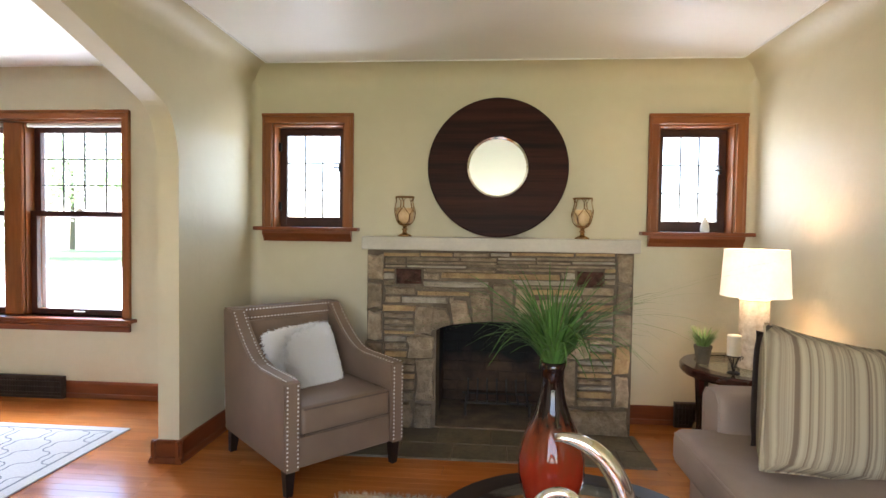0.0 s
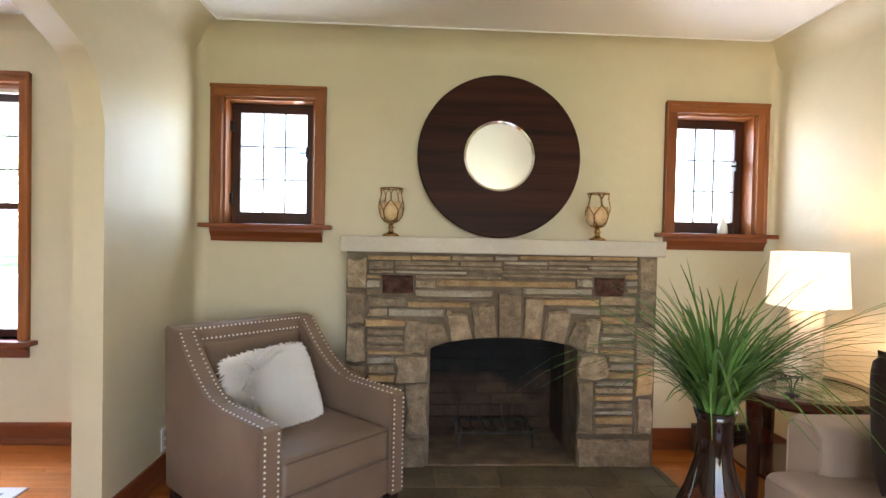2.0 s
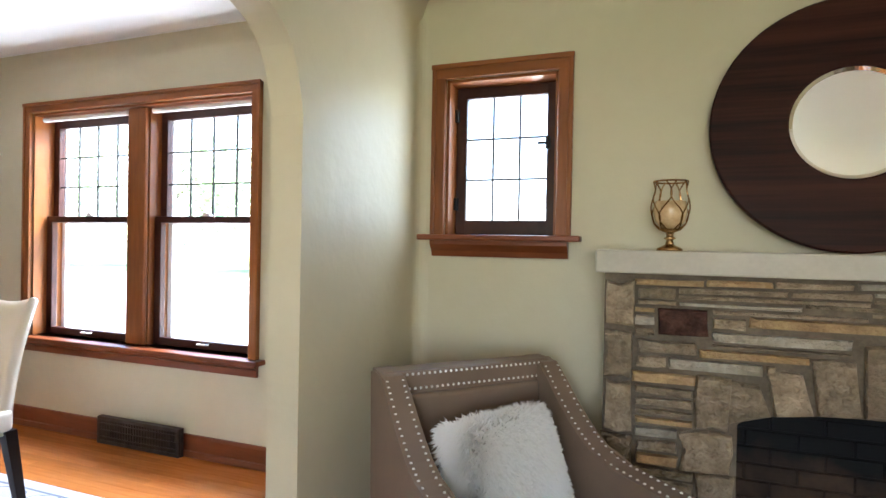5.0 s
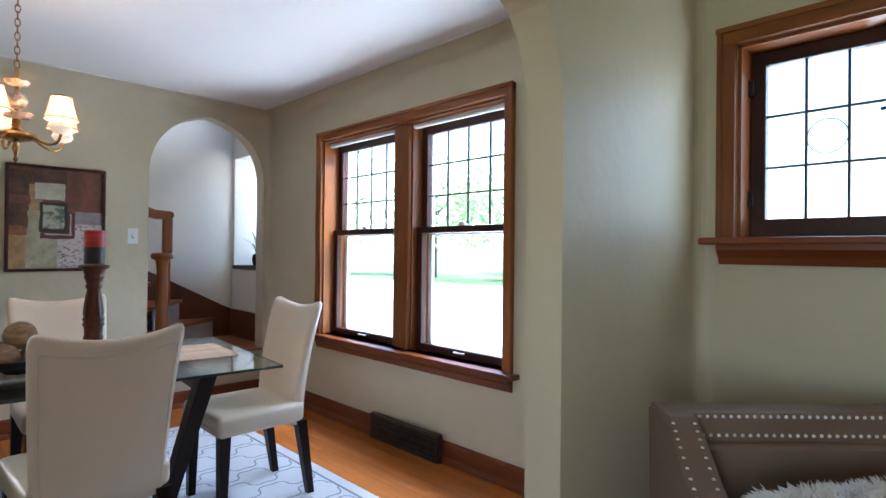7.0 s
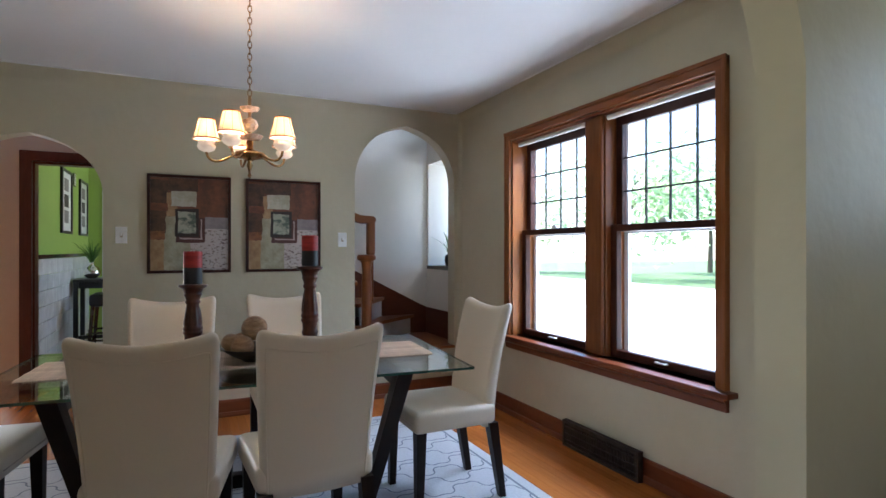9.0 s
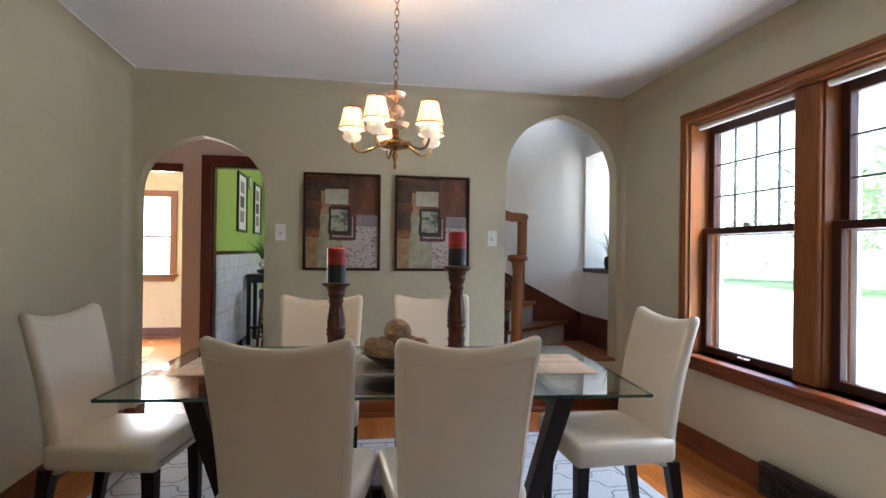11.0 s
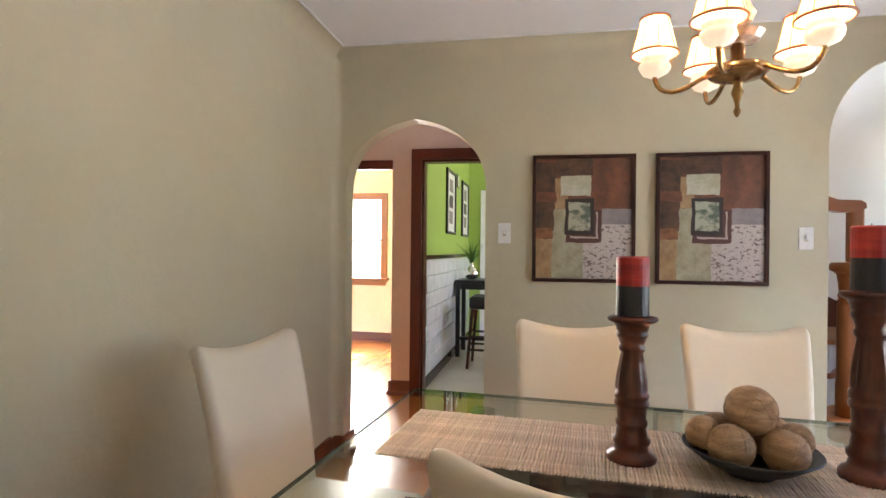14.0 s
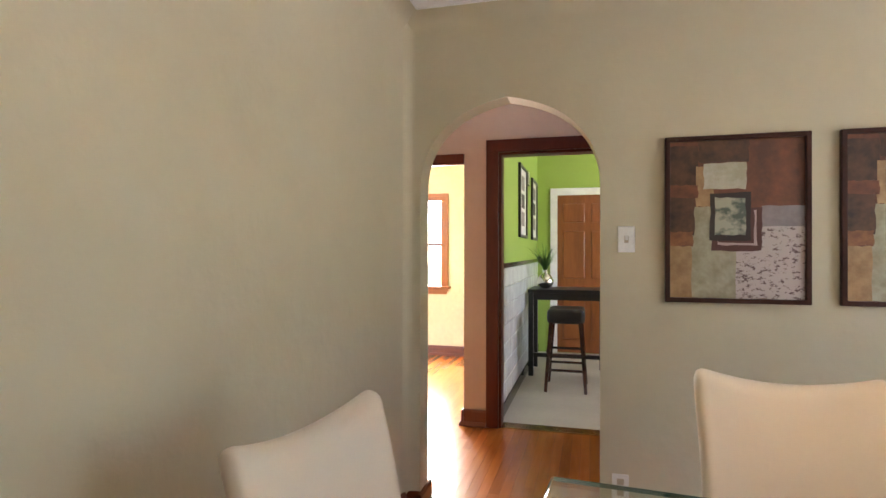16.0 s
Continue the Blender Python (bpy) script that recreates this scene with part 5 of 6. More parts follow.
et = thing("end_table", (1.70, 3.53, 0), "round dark cherry end table with a glass inset and lower shelf", "side table")
part("top_rim", lathe([(0.27, 0.53), (0.335, 0.525), (0.345, 0.54), (0.345, 0.565), (0.335, 0.575), (0.27, 0.575)], 64, loop=True), CHERRY, et, smooth=False)
g = part("glass_inset", lathe([(0, 0.566), (0.272, 0.566), (0.272, 0.572), (0, 0.572)], 48), CLEAR, et, "clear glass inset")
g.visible_shadow = False
part("lower_shelf", lathe([(0, 0.17), (0.26, 0.17), (0.27, 0.18), (0.27, 0.195), (0, 0.195)], 48), CHERRY, et)
for k in range(3):
    a = radians(200 + 120 * k)
    leg = tube([(0.30 * math.cos(a), 0.30 * math.sin(a), 0.0), (0.29 * math.cos(a), 0.29 * math.sin(a), 0.3), (0.30 * math.cos(a), 0.30 * math.sin(a), 0.54)], [0.026, 0.03, 0.036], 8)
    part("leg", leg, CHERRY, et)

SHADE = glow_mat("lit_linen_shade", (1.0, 0.72, 0.44), 0.062)
tl = thing("table_lamp", (1.71, 3.50, 0.575), "lit table lamp with crackled glass base and cream drum shade", "lamp")
part("base", lathe([(0, 0), (0.076, 0), (0.076, 0.006), (0.072, 0.01), (0.072, 0.36), (0.076, 0.365), (0.076, 0.37), (0, 0.37)], 32), mat("crackled_mercury_glass", (0.86, 0.79, 0.66), 0.22, metal=0.15, dark=(0.58, 0.50, 0.38), scale=30, fine=140, bump=0.4), tl, smooth=False)
part("stem", tube([(0, 0, 0.37), (0, 0, 0.62)], 0.006, 8), BRONZE, tl)
sh = lathe([(0.170, 0.385), (0.155, 0.635), (0.152, 0.635), (0.167, 0.385)], 48, loop=True)
part("shade", sh, SHADE, tl, "glowing cream fabric drum shade", smooth=False)
bulb = new("lamp_bulb", bpy.data.lights.new("lamp_bulb", "POINT"))
bulb.data.energy, bulb.data.color, bulb.data.shadow_soft_size = 0.7, (1.0, 0.66, 0.36), 0.04
bulb.location = (1.71, 3.50, 1.09)

pt = thing("potted_plant", (1.475, 3.57, 0.573), "small green succulent in a dark grey pot", "plant")
part("pot", lathe([(0, 0), (0.032, 0), (0.045, 0.085), (0.048, 0.088), (0.048, 0.10), (0.042, 0.10), (0.04, 0.085), (0, 0.085)], 24), SLATE, pt, smooth=False)


def blades(n, seed, r0, hmin, hmax, spread, width, droop, at=(0, 0, 0), seg=6, up=0.0):
    """A tuft of curved blades."""
    rnd = random.Random(seed)
    vs, fs = [], []
    for _ in range(n):
        a = rnd.uniform(0, 2 * math.pi)
        r = r0 * math.sqrt(rnd.random())
        h, lean = rnd.uniform(hmin, hmax), spread * rnd.uniform(0.15, 1.0) ** 0.8
        twist = rnd.uniform(-0.5, 0.5)
        w = width * rnd.uniform(0.6, 1.2)
        b = len(vs)
        dr = droop * rnd.uniform(0.3, 1.3)
        for k in range(seg + 1):
            t = k / seg
            out = r + lean * h * (t ** 1.6)
            z = h * (t - dr * lean * t ** 3)
            aa = a + twist * t * 0.5
            x, y = out * math.cos(aa), out * math.sin(aa)
            ww = w * (1 - t) ** 0.6 * (0.55 + 0.45 * min(1, t * 4)) + 0.0004
            px, py = -math.sin(aa) * ww, math.cos(aa) * ww
            vs += [(at[0] + x - px, at[1] + y - py, at[2] + z), (at[0] + x + px, at[1] + y + py, at[2] + z)]
        fs += [(b + 2 * k, b + 2 * k + 1, b + 2 * k + 3, b + 2 * k + 2) for k in range(seg)]
    return vs, fs


def tuft(name, parent, material, label="", **kw):
    vs, fs = blades(**kw)
    me = bpy.data.meshes.new(name)
    me.from_pydata(vs, [], fs)
    me.materials.append(material)
    ob = new(name, me)
    ob.parent = parent
    return tagged(ob, label) if label else ob


PALEGREEN = mat("pale_green_leaf", (0.22, 0.33, 0.10), 0.5, dark=(0.10, 0.18, 0.04), scale=6, fine=30, vary=0.3, island=True, bump=0)
tuft("leaves", pt, PALEGREEN, n=130, seed=4, r0=0.03, hmin=0.06, hmax=0.13, spread=0.9, width=0.005, droop=0.3, at=(0, 0, 0.08))

cs = thing("candle_stand", (1.55, 3.36, 0.573), "ivory pillar candle on a small black wire stand", "candle")
part("base", lathe([(0, 0), (0.032, 0), (0.03, 0.006), (0.008, 0.012), (0, 0.012)], 20), IRON, cs)
for k in range(5):
    a = 2 * math.pi * k / 5
    part("scroll", tube([(0.004 * math.cos(a), 0.004 * math.sin(a), 0.01), (0.012 * math.cos(a), 0.012 * math.sin(a), 0.05), (0.034 * math.cos(a), 0.034 * math.sin(a), 0.095), (0.046 * math.cos(a), 0.046 * math.sin(a), 0.085), (0.042 * math.cos(a), 0.042 * math.sin(a), 0.073)], 0.0025, 6), IRON, cs)
part("plate", lathe([(0, 0.09), (0.036, 0.09), (0.036, 0.094), (0, 0.094)], 20), IRON, cs)
part("candle", lathe([(0, 0.094), (0.034, 0.094), (0.034, 0.195), (0.028, 0.2), (0, 0.197)], 24), WAX, cs, "ivory wax pillar candle")
sfig = thing("shell_figurine", (1.73, 4.27, 1.30), "small white carved figurine on the window sill", "figurine")
part("body", lathe([(0, 0), (0.026, 0), (0.03, 0.015), (0.026, 0.05), (0.018, 0.075), (0.006, 0.105), (0, 0.11)], 14), WHITE, sfig, smooth=True)

ct = thing("coffee_table", (0.55, 1.98, 0), "round dark wood coffee table with a glass centre", "coffee table")
part("top_rim", lathe([(0.36, 0.385), (0.44, 0.38), (0.45, 0.395), (0.45, 0.415), (0.44, 0.425), (0.36, 0.425)], 72, loop=True), DARKLEG, ct)
g = part("glass_centre", lathe([(0, 0.416), (0.362, 0.416), (0.362, 0.424), (0, 0.424)], 64), CLEAR, ct, "clear glass centre")
g.visible_shadow = False
for k in range(4):
    a = radians(45 + 90 * k)
    part("leg", tube([(0.40 * math.cos(a), 0.40 * math.sin(a), 0.0), (0.33 * math.cos(a), 0.33 * math.sin(a), 0.2), (0.40 * math.cos(a), 0.40 * math.sin(a), 0.39)], [0.025, 0.03, 0.03], 8), DARKLEG, ct)

GLAZE = bpy.data.materials.new("red_to_black_glaze")
GLAZE.use_nodes = True
_n = GLAZE.node_tree
_b = _n.nodes["Principled BSDF"]
_b.inputs["Roughness"].default_value, _b.inputs["Coat Weight"].default_value = 0.05, 0.0
_b.inputs["Specular IOR Level"].default_value = 0.35
_tc, _sp, _no, _ad, _rp = (_n.nodes.new(k) for k in ("ShaderNodeTexCoord", "ShaderNodeSeparateXYZ", "ShaderNodeTexNoise", "ShaderNodeMath", "ShaderNodeValToRGB"))
_mp = _n.nodes.new("ShaderNodeMapping")
_mp.inputs["Scale"].default_value = (1, 1, 0.18)
_n.links.new(_tc.outputs["Object"], _sp.inputs[0])
_n.links.new(_tc.outputs["Object"], _mp.inputs[0])
_n.links.new(_mp.outputs[0], _no.inputs["Vector"])
_no.inputs["Scale"].default_value, _no.inputs["Detail"].default_value = 55, 6
_ad.operation = "MULTIPLY_ADD"
_ad.inputs[1].default_value = 0.16
_n.links.new(_no.outputs[0], _ad.inputs[0])
_n.links.new(_sp.outputs[2], _ad.inputs[2])
_e = _rp.color_ramp.elements
_e[0].position, _e[0].color = 0.10, (0.16, 0.008, 0.004, 1)
_e[1].position, _e[1].color = 0.40, (0.012, 0.005, 0.004, 1)
for p_, c_ in ((0.24, (0.22, 0.018, 0.006, 1)), (0.33, (0.15, 0.028, 0.008, 1))):
    q_ = _e.new(p_)
    q_.color = c_
_n.links.new(_ad.outputs[0], _rp.inputs[0])
_n.links.new(_rp.outputs[0], _b.inputs["Base Color"])

vz = thing("floor_vase", (0.48, 2.10, 0.425), "glossy red vase with dark neck holding green grass", "vase")
part("body", lathe([(0, 0), (0.048, 0), (0.055, 0.01), (0.085, 0.07), (0.100, 0.14), (0.098, 0.19), (0.080, 0.255), (0.054, 0.315), (0.038, 0.37), (0.033, 0.41), (0.034, 0.45), (0.042, 0.475), (0.038, 0.476), (0.030, 0.45), (0, 0.44)], 48), GLAZE, vz, "red glaze running to a black neck", smooth=True)
tuft("grass", vz, GRASSB, "long artificial grass blades", n=300, seed=8, r0=0.028, hmin=0.15, hmax=0.37, spread=1.2, width=0.0046, droop=0.65, at=(0, 0, 0.45), seg=8)
tuft("grass_wisp", vz, GRASSB, n=26, seed=9, r0=0.025, hmin=0.26, hmax=0.44, spread=1.5, width=0.0020, droop=0.35, at=(0, 0, 0.45), seg=10)

sc = thing("metal_sculpture", (0.50, 1.76, 0.425), "polished nickel crescent loop sculpture on the coffee table", "sculpture")
arc = [(-0.04 + 0.16 * math.cos(t), 0.0, 0.17 + 0.20 * math.sin(t)) for t in [radians(95 - 150 * k / 24) for k in range(25)]]
part("crescent", tube(arc, [0.004 + 0.022 * math.sin(math.pi * min(1, 0.08 + k / 26)) for k in range(25)], 14), CHROME, sc, smooth=True)
ring = [(-0.045 + 0.065 * math.cos(t), -0.03, 0.165 + 0.085 * math.sin(t)) for t in [2 * math.pi * k / 40 for k in range(40)]]
part("loop", tube(ring, 0.013, 12, closed=True), CHROME, sc, smooth=True)
part("foot", lathe([(0, 0), (0.06, 0), (0.06, 0.01), (0.02, 0.02), (0.015, 0.09), (0, 0.09)], 24), CHROME, sc, smooth=True)

rg = thing("shag_rug", (0.45, 1.95, 0), "cream shag pile rug under the coffee table", "rug")
part("backing", bx(-0.86, 0.55, -1.0, 1.05, 0.0, 0.012, 0.003), SHAG, rg)
rr = random.Random(31)
vs, fs = [], []
for k in range(16000):
    x, y = rr.uniform(-0.87, 0.56), rr.uniform(0.2, 1.065)
    d = Vector((rr.gauss(0, 0.5), rr.gauss(0, 0.5), 1)).normalized() * rr.uniform(0.012, 0.03)
    s = Vector((rr.gauss(0, 1), rr.gauss(0, 1), 0)).normalized() * 0.0022
    p = Vector((x, y, 0.010))
    b = len(vs)
    vs += [tuple(p - s), tuple(p + s), tuple(p + d)]
    fs.append((b, b + 1, b + 2))
me = bpy.data.meshes.new("pile")
me.from_pydata(vs, [], fs)
me.materials.append(SHAG)
new("pile", me).parent = rg


def register(name, m, w, h):
    v = new(name)
    v.matrix_basis = m
    tagged(v, "dark bronze metal heating register in the baseboard", "air vent")
    part("frame", block(block(block(bx(-w / 2, w / 2, -0.035, -0.02, 0, 0.02, 0.003), -w / 2, w / 2, -0.035, -0.02, h - 0.02, h, 0.003), -w / 2, -w / 2 + 0.02, -0.036, -0.02, 0, h, 0.003), w / 2 - 0.02, w / 2, -0.036, -0.02, 0, h, 0.003), VENT, v)
    part("backing", bx(-w / 2, w / 2, -0.02, -0.001, 0, h), VENT, v)
    n = int(w / 0.022)
    for k in range(1, n):
        x = -w / 2 + 0.01 + (w - 0.02) * k / n
        part("slat", bx(x - 0.003, x + 0.003, -0.03, -0.02, 0.02, h - 0.02), VENT, v)
    for k in (1, 2, 3):
        part("slat", bx(-w / 2 + 0.02, w / 2 - 0.02, -0.032, -0.02, h * k / 4 - 0.003, h * k / 4 + 0.003), VENT, v)


register("floor_register", pose(1.72, NY - 0.034, 0.0), 0.37, 0.165)
register("floor_register", pose(-3.17, DNY - 0.034, 0.0), 0.65, 0.165)


def plate(name, m, label, category, toggle=True):
    s = new(name)
    s.matrix_basis = m
    tagged(s, label, category)
    part("plate", bx(-0.036, 0.036, -0.006, 0, -0.058, 0.058, 0.003), WHITE, s)
    if toggle:
        part("toggle", bx(-0.006, 0.006, -0.020, -0.004, -0.004, 0.016, 0.002), WHITE, s)
        part("slot", bx(-0.009, 0.009, -0.0072, -0.005, -0.016, 0.016, 0.001), SEAM, s)
        for z in (-0.035, 0.035):
            part("screw", bx(-0.003, 0.003, -0.0075, -0.005, z - 0.003, z + 0.003), NAIL, s)
    else:
        for z in (-0.024, 0.024):
            part("socket", bx(-0.015, 0.015, -0.008, -0.005, z - 0.014, z + 0.014, 0.003), SEAM, s)


plate("light_switch", pose(WX, 1.645, 1.348, 0, 0, 90), "white toggle light switch plate", "light switch")
plate("light_switch", pose(WX, 3.212, 1.328, 0, 0, 90), "white toggle light switch plate", "light switch")
plate("wall_outlet", pose(WX, 1.62, 0.25, 0, 0, 90), "white duplex wall outlet", "outlet", False)
plate("wall_outlet", pose(PX1, 3.84, 0.20, 0, 0, 90), "white duplex wall outlet", "outlet", False)


# ---------- dining room ----------
def dining_chair(m):
    """Built facing +y with its seat's middle over the origin."""
    c = new("dining_chair")
    c.matrix_basis = m
    tagged(c, "cream leather parsons dining chair with dark wooden legs", "chair", "dining chairs")
    us = [-1, -0.995, -0.98, -0.95, -0.9, -0.85, -0.7, -0.5, -0.25, 0, 0.25, 0.5, 0.7, 0.85, 0.9, 0.95, 0.98, 0.995, 1]
    ts = [0, 0.12, 0.24, 0.36, 0.48, 0.6, 0.7, 0.8, 0.87, 0.91, 0.94, 0.96, 0.975, 0.988, 0.996, 1]
    n, rows = len(us) - 1, len(ts) - 1
    bm = bmesh.new()

    def spot(u, t, side):
        corner = max(0.0, abs(u) - 0.90) / 0.10
        half = 0.195 + 0.032 * t - 0.010 * max(0.0, (t - 0.95) / 0.05) ** 2
        top = 0.945 + 0.038 * u * u - 0.012 * corner ** 2
        z = 0.37 + (top - 0.37) * t
        y = -0.185 - 0.035 * t - 0.075 * t ** 2.2 + 0.022 * u * u
        edge = min(1.0, (1 - abs(u)) * half / 0.022, (1 - t) * 0.56 / 0.026)
        thick = (0.031 - 0.006 * t) * math.sqrt(max(0.02, 1 - (1 - edge) ** 2))
        return (u * half, y + side * thick, z)
    grid = {}
    for side in (-1, 1):
        for i in range(n + 1):
            for j in range(rows + 1):
                grid[side, i, j] = bm.verts.new(spot(us[i], ts[j], side))
    for i in range(n):
        for j in range(rows):
            for side in (-1, 1):
                bm.faces.new((grid[side, i, j], grid[side, i + 1, j], grid[side, i + 1, j + 1], grid[side, i, j + 1]))
    rim = [(i, 0) for i in range(n)] + [(n, j) for j in range(rows)] + [(i, rows) for i in range(n, 0, -1)] + [(0, j) for j in range(rows, 0, -1)]
    for k in range(len(rim)):
        a, b = rim[k], rim[(k + 1) % len(rim)]
        bm.faces.new((grid[-1, a[0], a[1]], grid[-1, b[0], b[1]], grid[1, b[0], b[1]], grid[1, a[0], a[1]]))
    bmesh.ops.recalc_face_normals(bm, faces=bm.faces)
    back = part("backrest", bm, LEATHER, c, smooth=True)
    seam = [(-0.9, 0.04), (-0.9, 0.3), (-0.9, 0.6), (-0.9, 0.86), (-0.89, 0.895), (-0.84, 0.902), (-0.6, 0.903), (-0.3, 0.903), (0, 0.903), (0.3, 0.903), (0.6, 0.903), (0.84, 0.902), (0.89, 0.895), (0.9, 0.86), (0.9, 0.6), (0.9, 0.3), (0.9, 0.04)]
    pts = []
    for u, t in seam:
        x, y, z = spot(u, t, -1)
        pts.append((x, y - 0.0005, z))
    part("seam", tube(pts, 0.0032, 6), LEATHER, back)
    bm = bx(-0.215, 0.215, -0.20, 0.24, 0.385, 0.485, 0.028, 4)
    for v in bm.verts:
        if v.co.z > 0.45:
            v.co.z += 0.018 * (1 - (v.co.x / 0.22) ** 2) * (1 - ((v.co.y - 0.02) / 0.23) ** 2)
        v.co.x *= 1.0 + 0.06 * (v.co.y + 0.2) / 0.44
    seat = part("seat", bm, LEATHER, c, smooth=True)
    part("seam", tube([(-0.205, -0.15, 0.425), (-0.222, 0.22, 0.425), (-0.2, 0.241, 0.425), (0.2, 0.241, 0.425), (0.222, 0.22, 0.425), (0.205, -0.15, 0.425)], 0.003, 6), SEAM, seat)
    for sx in (-1, 1):
        for ya, yb in ((0.20, 0.205), (-0.185, -0.245)):
            leg = bmesh.new()
            bmesh.ops.create_cube(leg, size=1)
            for v in leg.verts:
                k = 0.025 if v.co.z > 0 else 0.017
                v.co = Vector((sx * 0.185 + (1 if v.co.x > 0 else -1) * k, (ya if v.co.z > 0 else yb) + (1 if v.co.y > 0 else -1) * k, 0.39 if v.co.z > 0 else 0.010))
            part("leg", leg, DARKLEG, c, "dark wooden leg")
    return c


first = dining_chair(pose(-2.871, 1.98, 0, 0, 0, 79))
for m in (pose(-2.835, 2.48, 0, 0, 0, 92), pose(-3.832, 1.971, 0, 0, 0, -93.5), pose(-3.867, 2.611, 0, 0, 0, -89), pose(-3.20, 3.245, 0, 0, 0, 180), pose(-3.415, 1.239, 0, 0, 0, -10)):
    copy_thing(first, m)

TX, TY, TR = -3.315, 2.295, -5.0
tm = pose(TX, TY, 0, 0, 0, TR)
dt = new("dining_table")
dt.matrix_basis = tm
tagged(dt, "dining table with clear glass top and dark splayed wooden legs", "table")
g = part("glass_top", bx(-0.49, 0.49, -0.94, 0.94, 0.724, 0.736, 0.004), CLEAR, dt, "clear glass top with a green edge")
g.visible_shadow = False
for x0, x1, y0, y1 in ((-0.4915, -0.4905, -0.938, 0.938), (0.4905, 0.4915, -0.938, 0.938), (-0.489, 0.489, -0.9415, -0.9405), (-0.489, 0.489, 0.9405, 0.9415)):
    part("edge", bx(x0, x1, y0, y1, 0.7245, 0.7355), EDGE, dt, "green polished glass edge")
for sy in (-1, 1):
    for sx in (-1, 1):
        bm = bmesh.new()
        bmesh.ops.create_cube(bm, size=1)
        for v in bm.verts:
            hi = v.co.z > 0
            cx, cy = (sx * 0.36, sy * 0.66) if hi else (sx * 0.22, sy * 0.50)
            kx, ky = (0.040, 0.034) if hi else (0.027, 0.026)
            v.co = Vector((cx + (1 if v.co.x > 0 else -1) * kx, cy + (1 if v.co.y > 0 else -1) * ky, 0.715 if hi else 0.010))
        part("leg", bm, DARKLEG, dt, "dark splayed leg")
        part("pad", lathe([(0, 0.712), (0.02, 0.712), (0.02, 0.7235), (0, 0.7235)], 14), CHROME, dt).location = (sx * 0.36, sy * 0.66, 0)
    part("cross_rail", bx(-0.33, 0.33, sy * 0.65 - 0.02, sy * 0.65 + 0.02, 0.63, 0.70, 0.004), DARKLEG, dt)
part("long_rail", bx(-0.03, 0.03, -0.65, 0.65, 0.62, 0.69, 0.004), DARKLEG, dt)
part("low_rail", bx(-0.025, 0.025, -0.52, 0.52, 0.16, 0.22, 0.004), DARKLEG, dt)

rn = new("table_runner")
rn.matrix_basis = tm @ pose(-0.03, 0, 0.7365)
tagged(rn, "woven jute table runner with a ragged edge", "table runner")
rv = random.Random(17)
cords = []
for w in range(4):
    pts = [(-0.19 + 0.38 * q / 12 + rv.uniform(-0.004, 0.004) * (q in (0, 12)), rv.uniform(-0.0014, 0.0014), 0.0022 + rv.uniform(-0.0003, 0.0005)) for q in range(13)]
    pts = [(-0.196 - rv.uniform(0, 0.006), 0.002, 0.0016)] + pts + [(0.196 + rv.uniform(0, 0.006), -0.002, 0.0016)]
    first_cord = part("cord", tube(pts, [0.0012] + [0.0046 + rv.uniform(-0.0009, 0.0006) for q in range(13)] + [0.0012], 6), JUTE, rn, smooth=True)
    first_cord.location = (0, -0.83 + 0.0085 * w, 0)
    cords.append(first_cord.data)
for w in range(4, 200):
    c_ = new("cord", cords[rv.randrange(4)])
    c_.parent = rn
    c_.location = (rv.uniform(-0.003, 0.003), -0.83 + 0.0085 * w + rv.uniform(-0.0008, 0.0008), rv.uniform(0, 0.0006))
part("backing_cloth", bx(-0.185, 0.185, -0.83, 0.865, 0.0, 0.0016), JUTE, rn)


def candlestick(x, y, stick, label):
    c = thing("candlestick", (x, y, 0.7385), label, "candlestick", "candlesticks on the dining table")
    k = stick / 0.36
    prof = [(0, 0), (0.058, 0), (0.060, 0.012), (0.054, 0.020), (0.042, 0.027), (0.039, 0.040), (0.044, 0.046), (0.045, 0.054), (0.038, 0.062), (0.034, 0.085), (0.038, 0.091), (0.038, 0.099), (0.034, 0.105), (0.036, 0.133),
            (0.041, 0.139), (0.041, 0.147), (0.037, 0.152), (0.041, 0.158), (0.041, 0.166), (0.037, 0.172), (0.040, 0.180), (0.038, 0.205), (0.032, 0.24), (0.026, 0.268), (0.031, 0.274), (0.032, 0.282), (0.028, 0.288),
            (0.034, 0.304), (0.038, 0.310), (0.038, 0.316), (0.035, 0.320), (0.039, 0.326), (0.039, 0.331), (0.044, 0.340), (0.056, 0.345), (0.061, 0.351), (0.058, 0.356), (0.030, 0.358), (0, 0.36)]
    body = lathe([(r, z * k) for r, z in prof], 36)
    for v in body.verts:                      # fluting on the waist
        z = v.co.z / k
        if 0.175 < z < 0.265:
            a = math.atan2(v.co.y, v.co.x)
            f = 1 - 0.16 * (0.5 + 0.5 * math.cos(a * 9))
            v.co.x *= f
            v.co.y *= f
    part("stem", body, WALNUT, c, smooth=True)
    can = part("candle", lathe([(0, stick), (0.039, stick), (0.039, stick + 0.072), (0, stick + 0.072)], 28), BLACKWAX, c, "black lower half of the candle")
    bm = lathe([(0, stick + 0.072), (0.039, stick + 0.072), (0.039, stick + 0.14), (0.036, stick + 0.144), (0, stick + 0.14)], 28)
    part("candle_top", bm, REDWAX, c, "red upper half of the candle")
    part("wick", tube([(0, 0, stick + 0.138), (0.001, 0, stick + 0.15)], 0.0012, 5), BLACKWAX, c)


candlestick(-3.31, 2.08, 0.355, "short turned walnut candlestick with a red and black candle")
candlestick(-3.29, 2.59, 0.43, "tall turned walnut candlestick with a red and black candle")

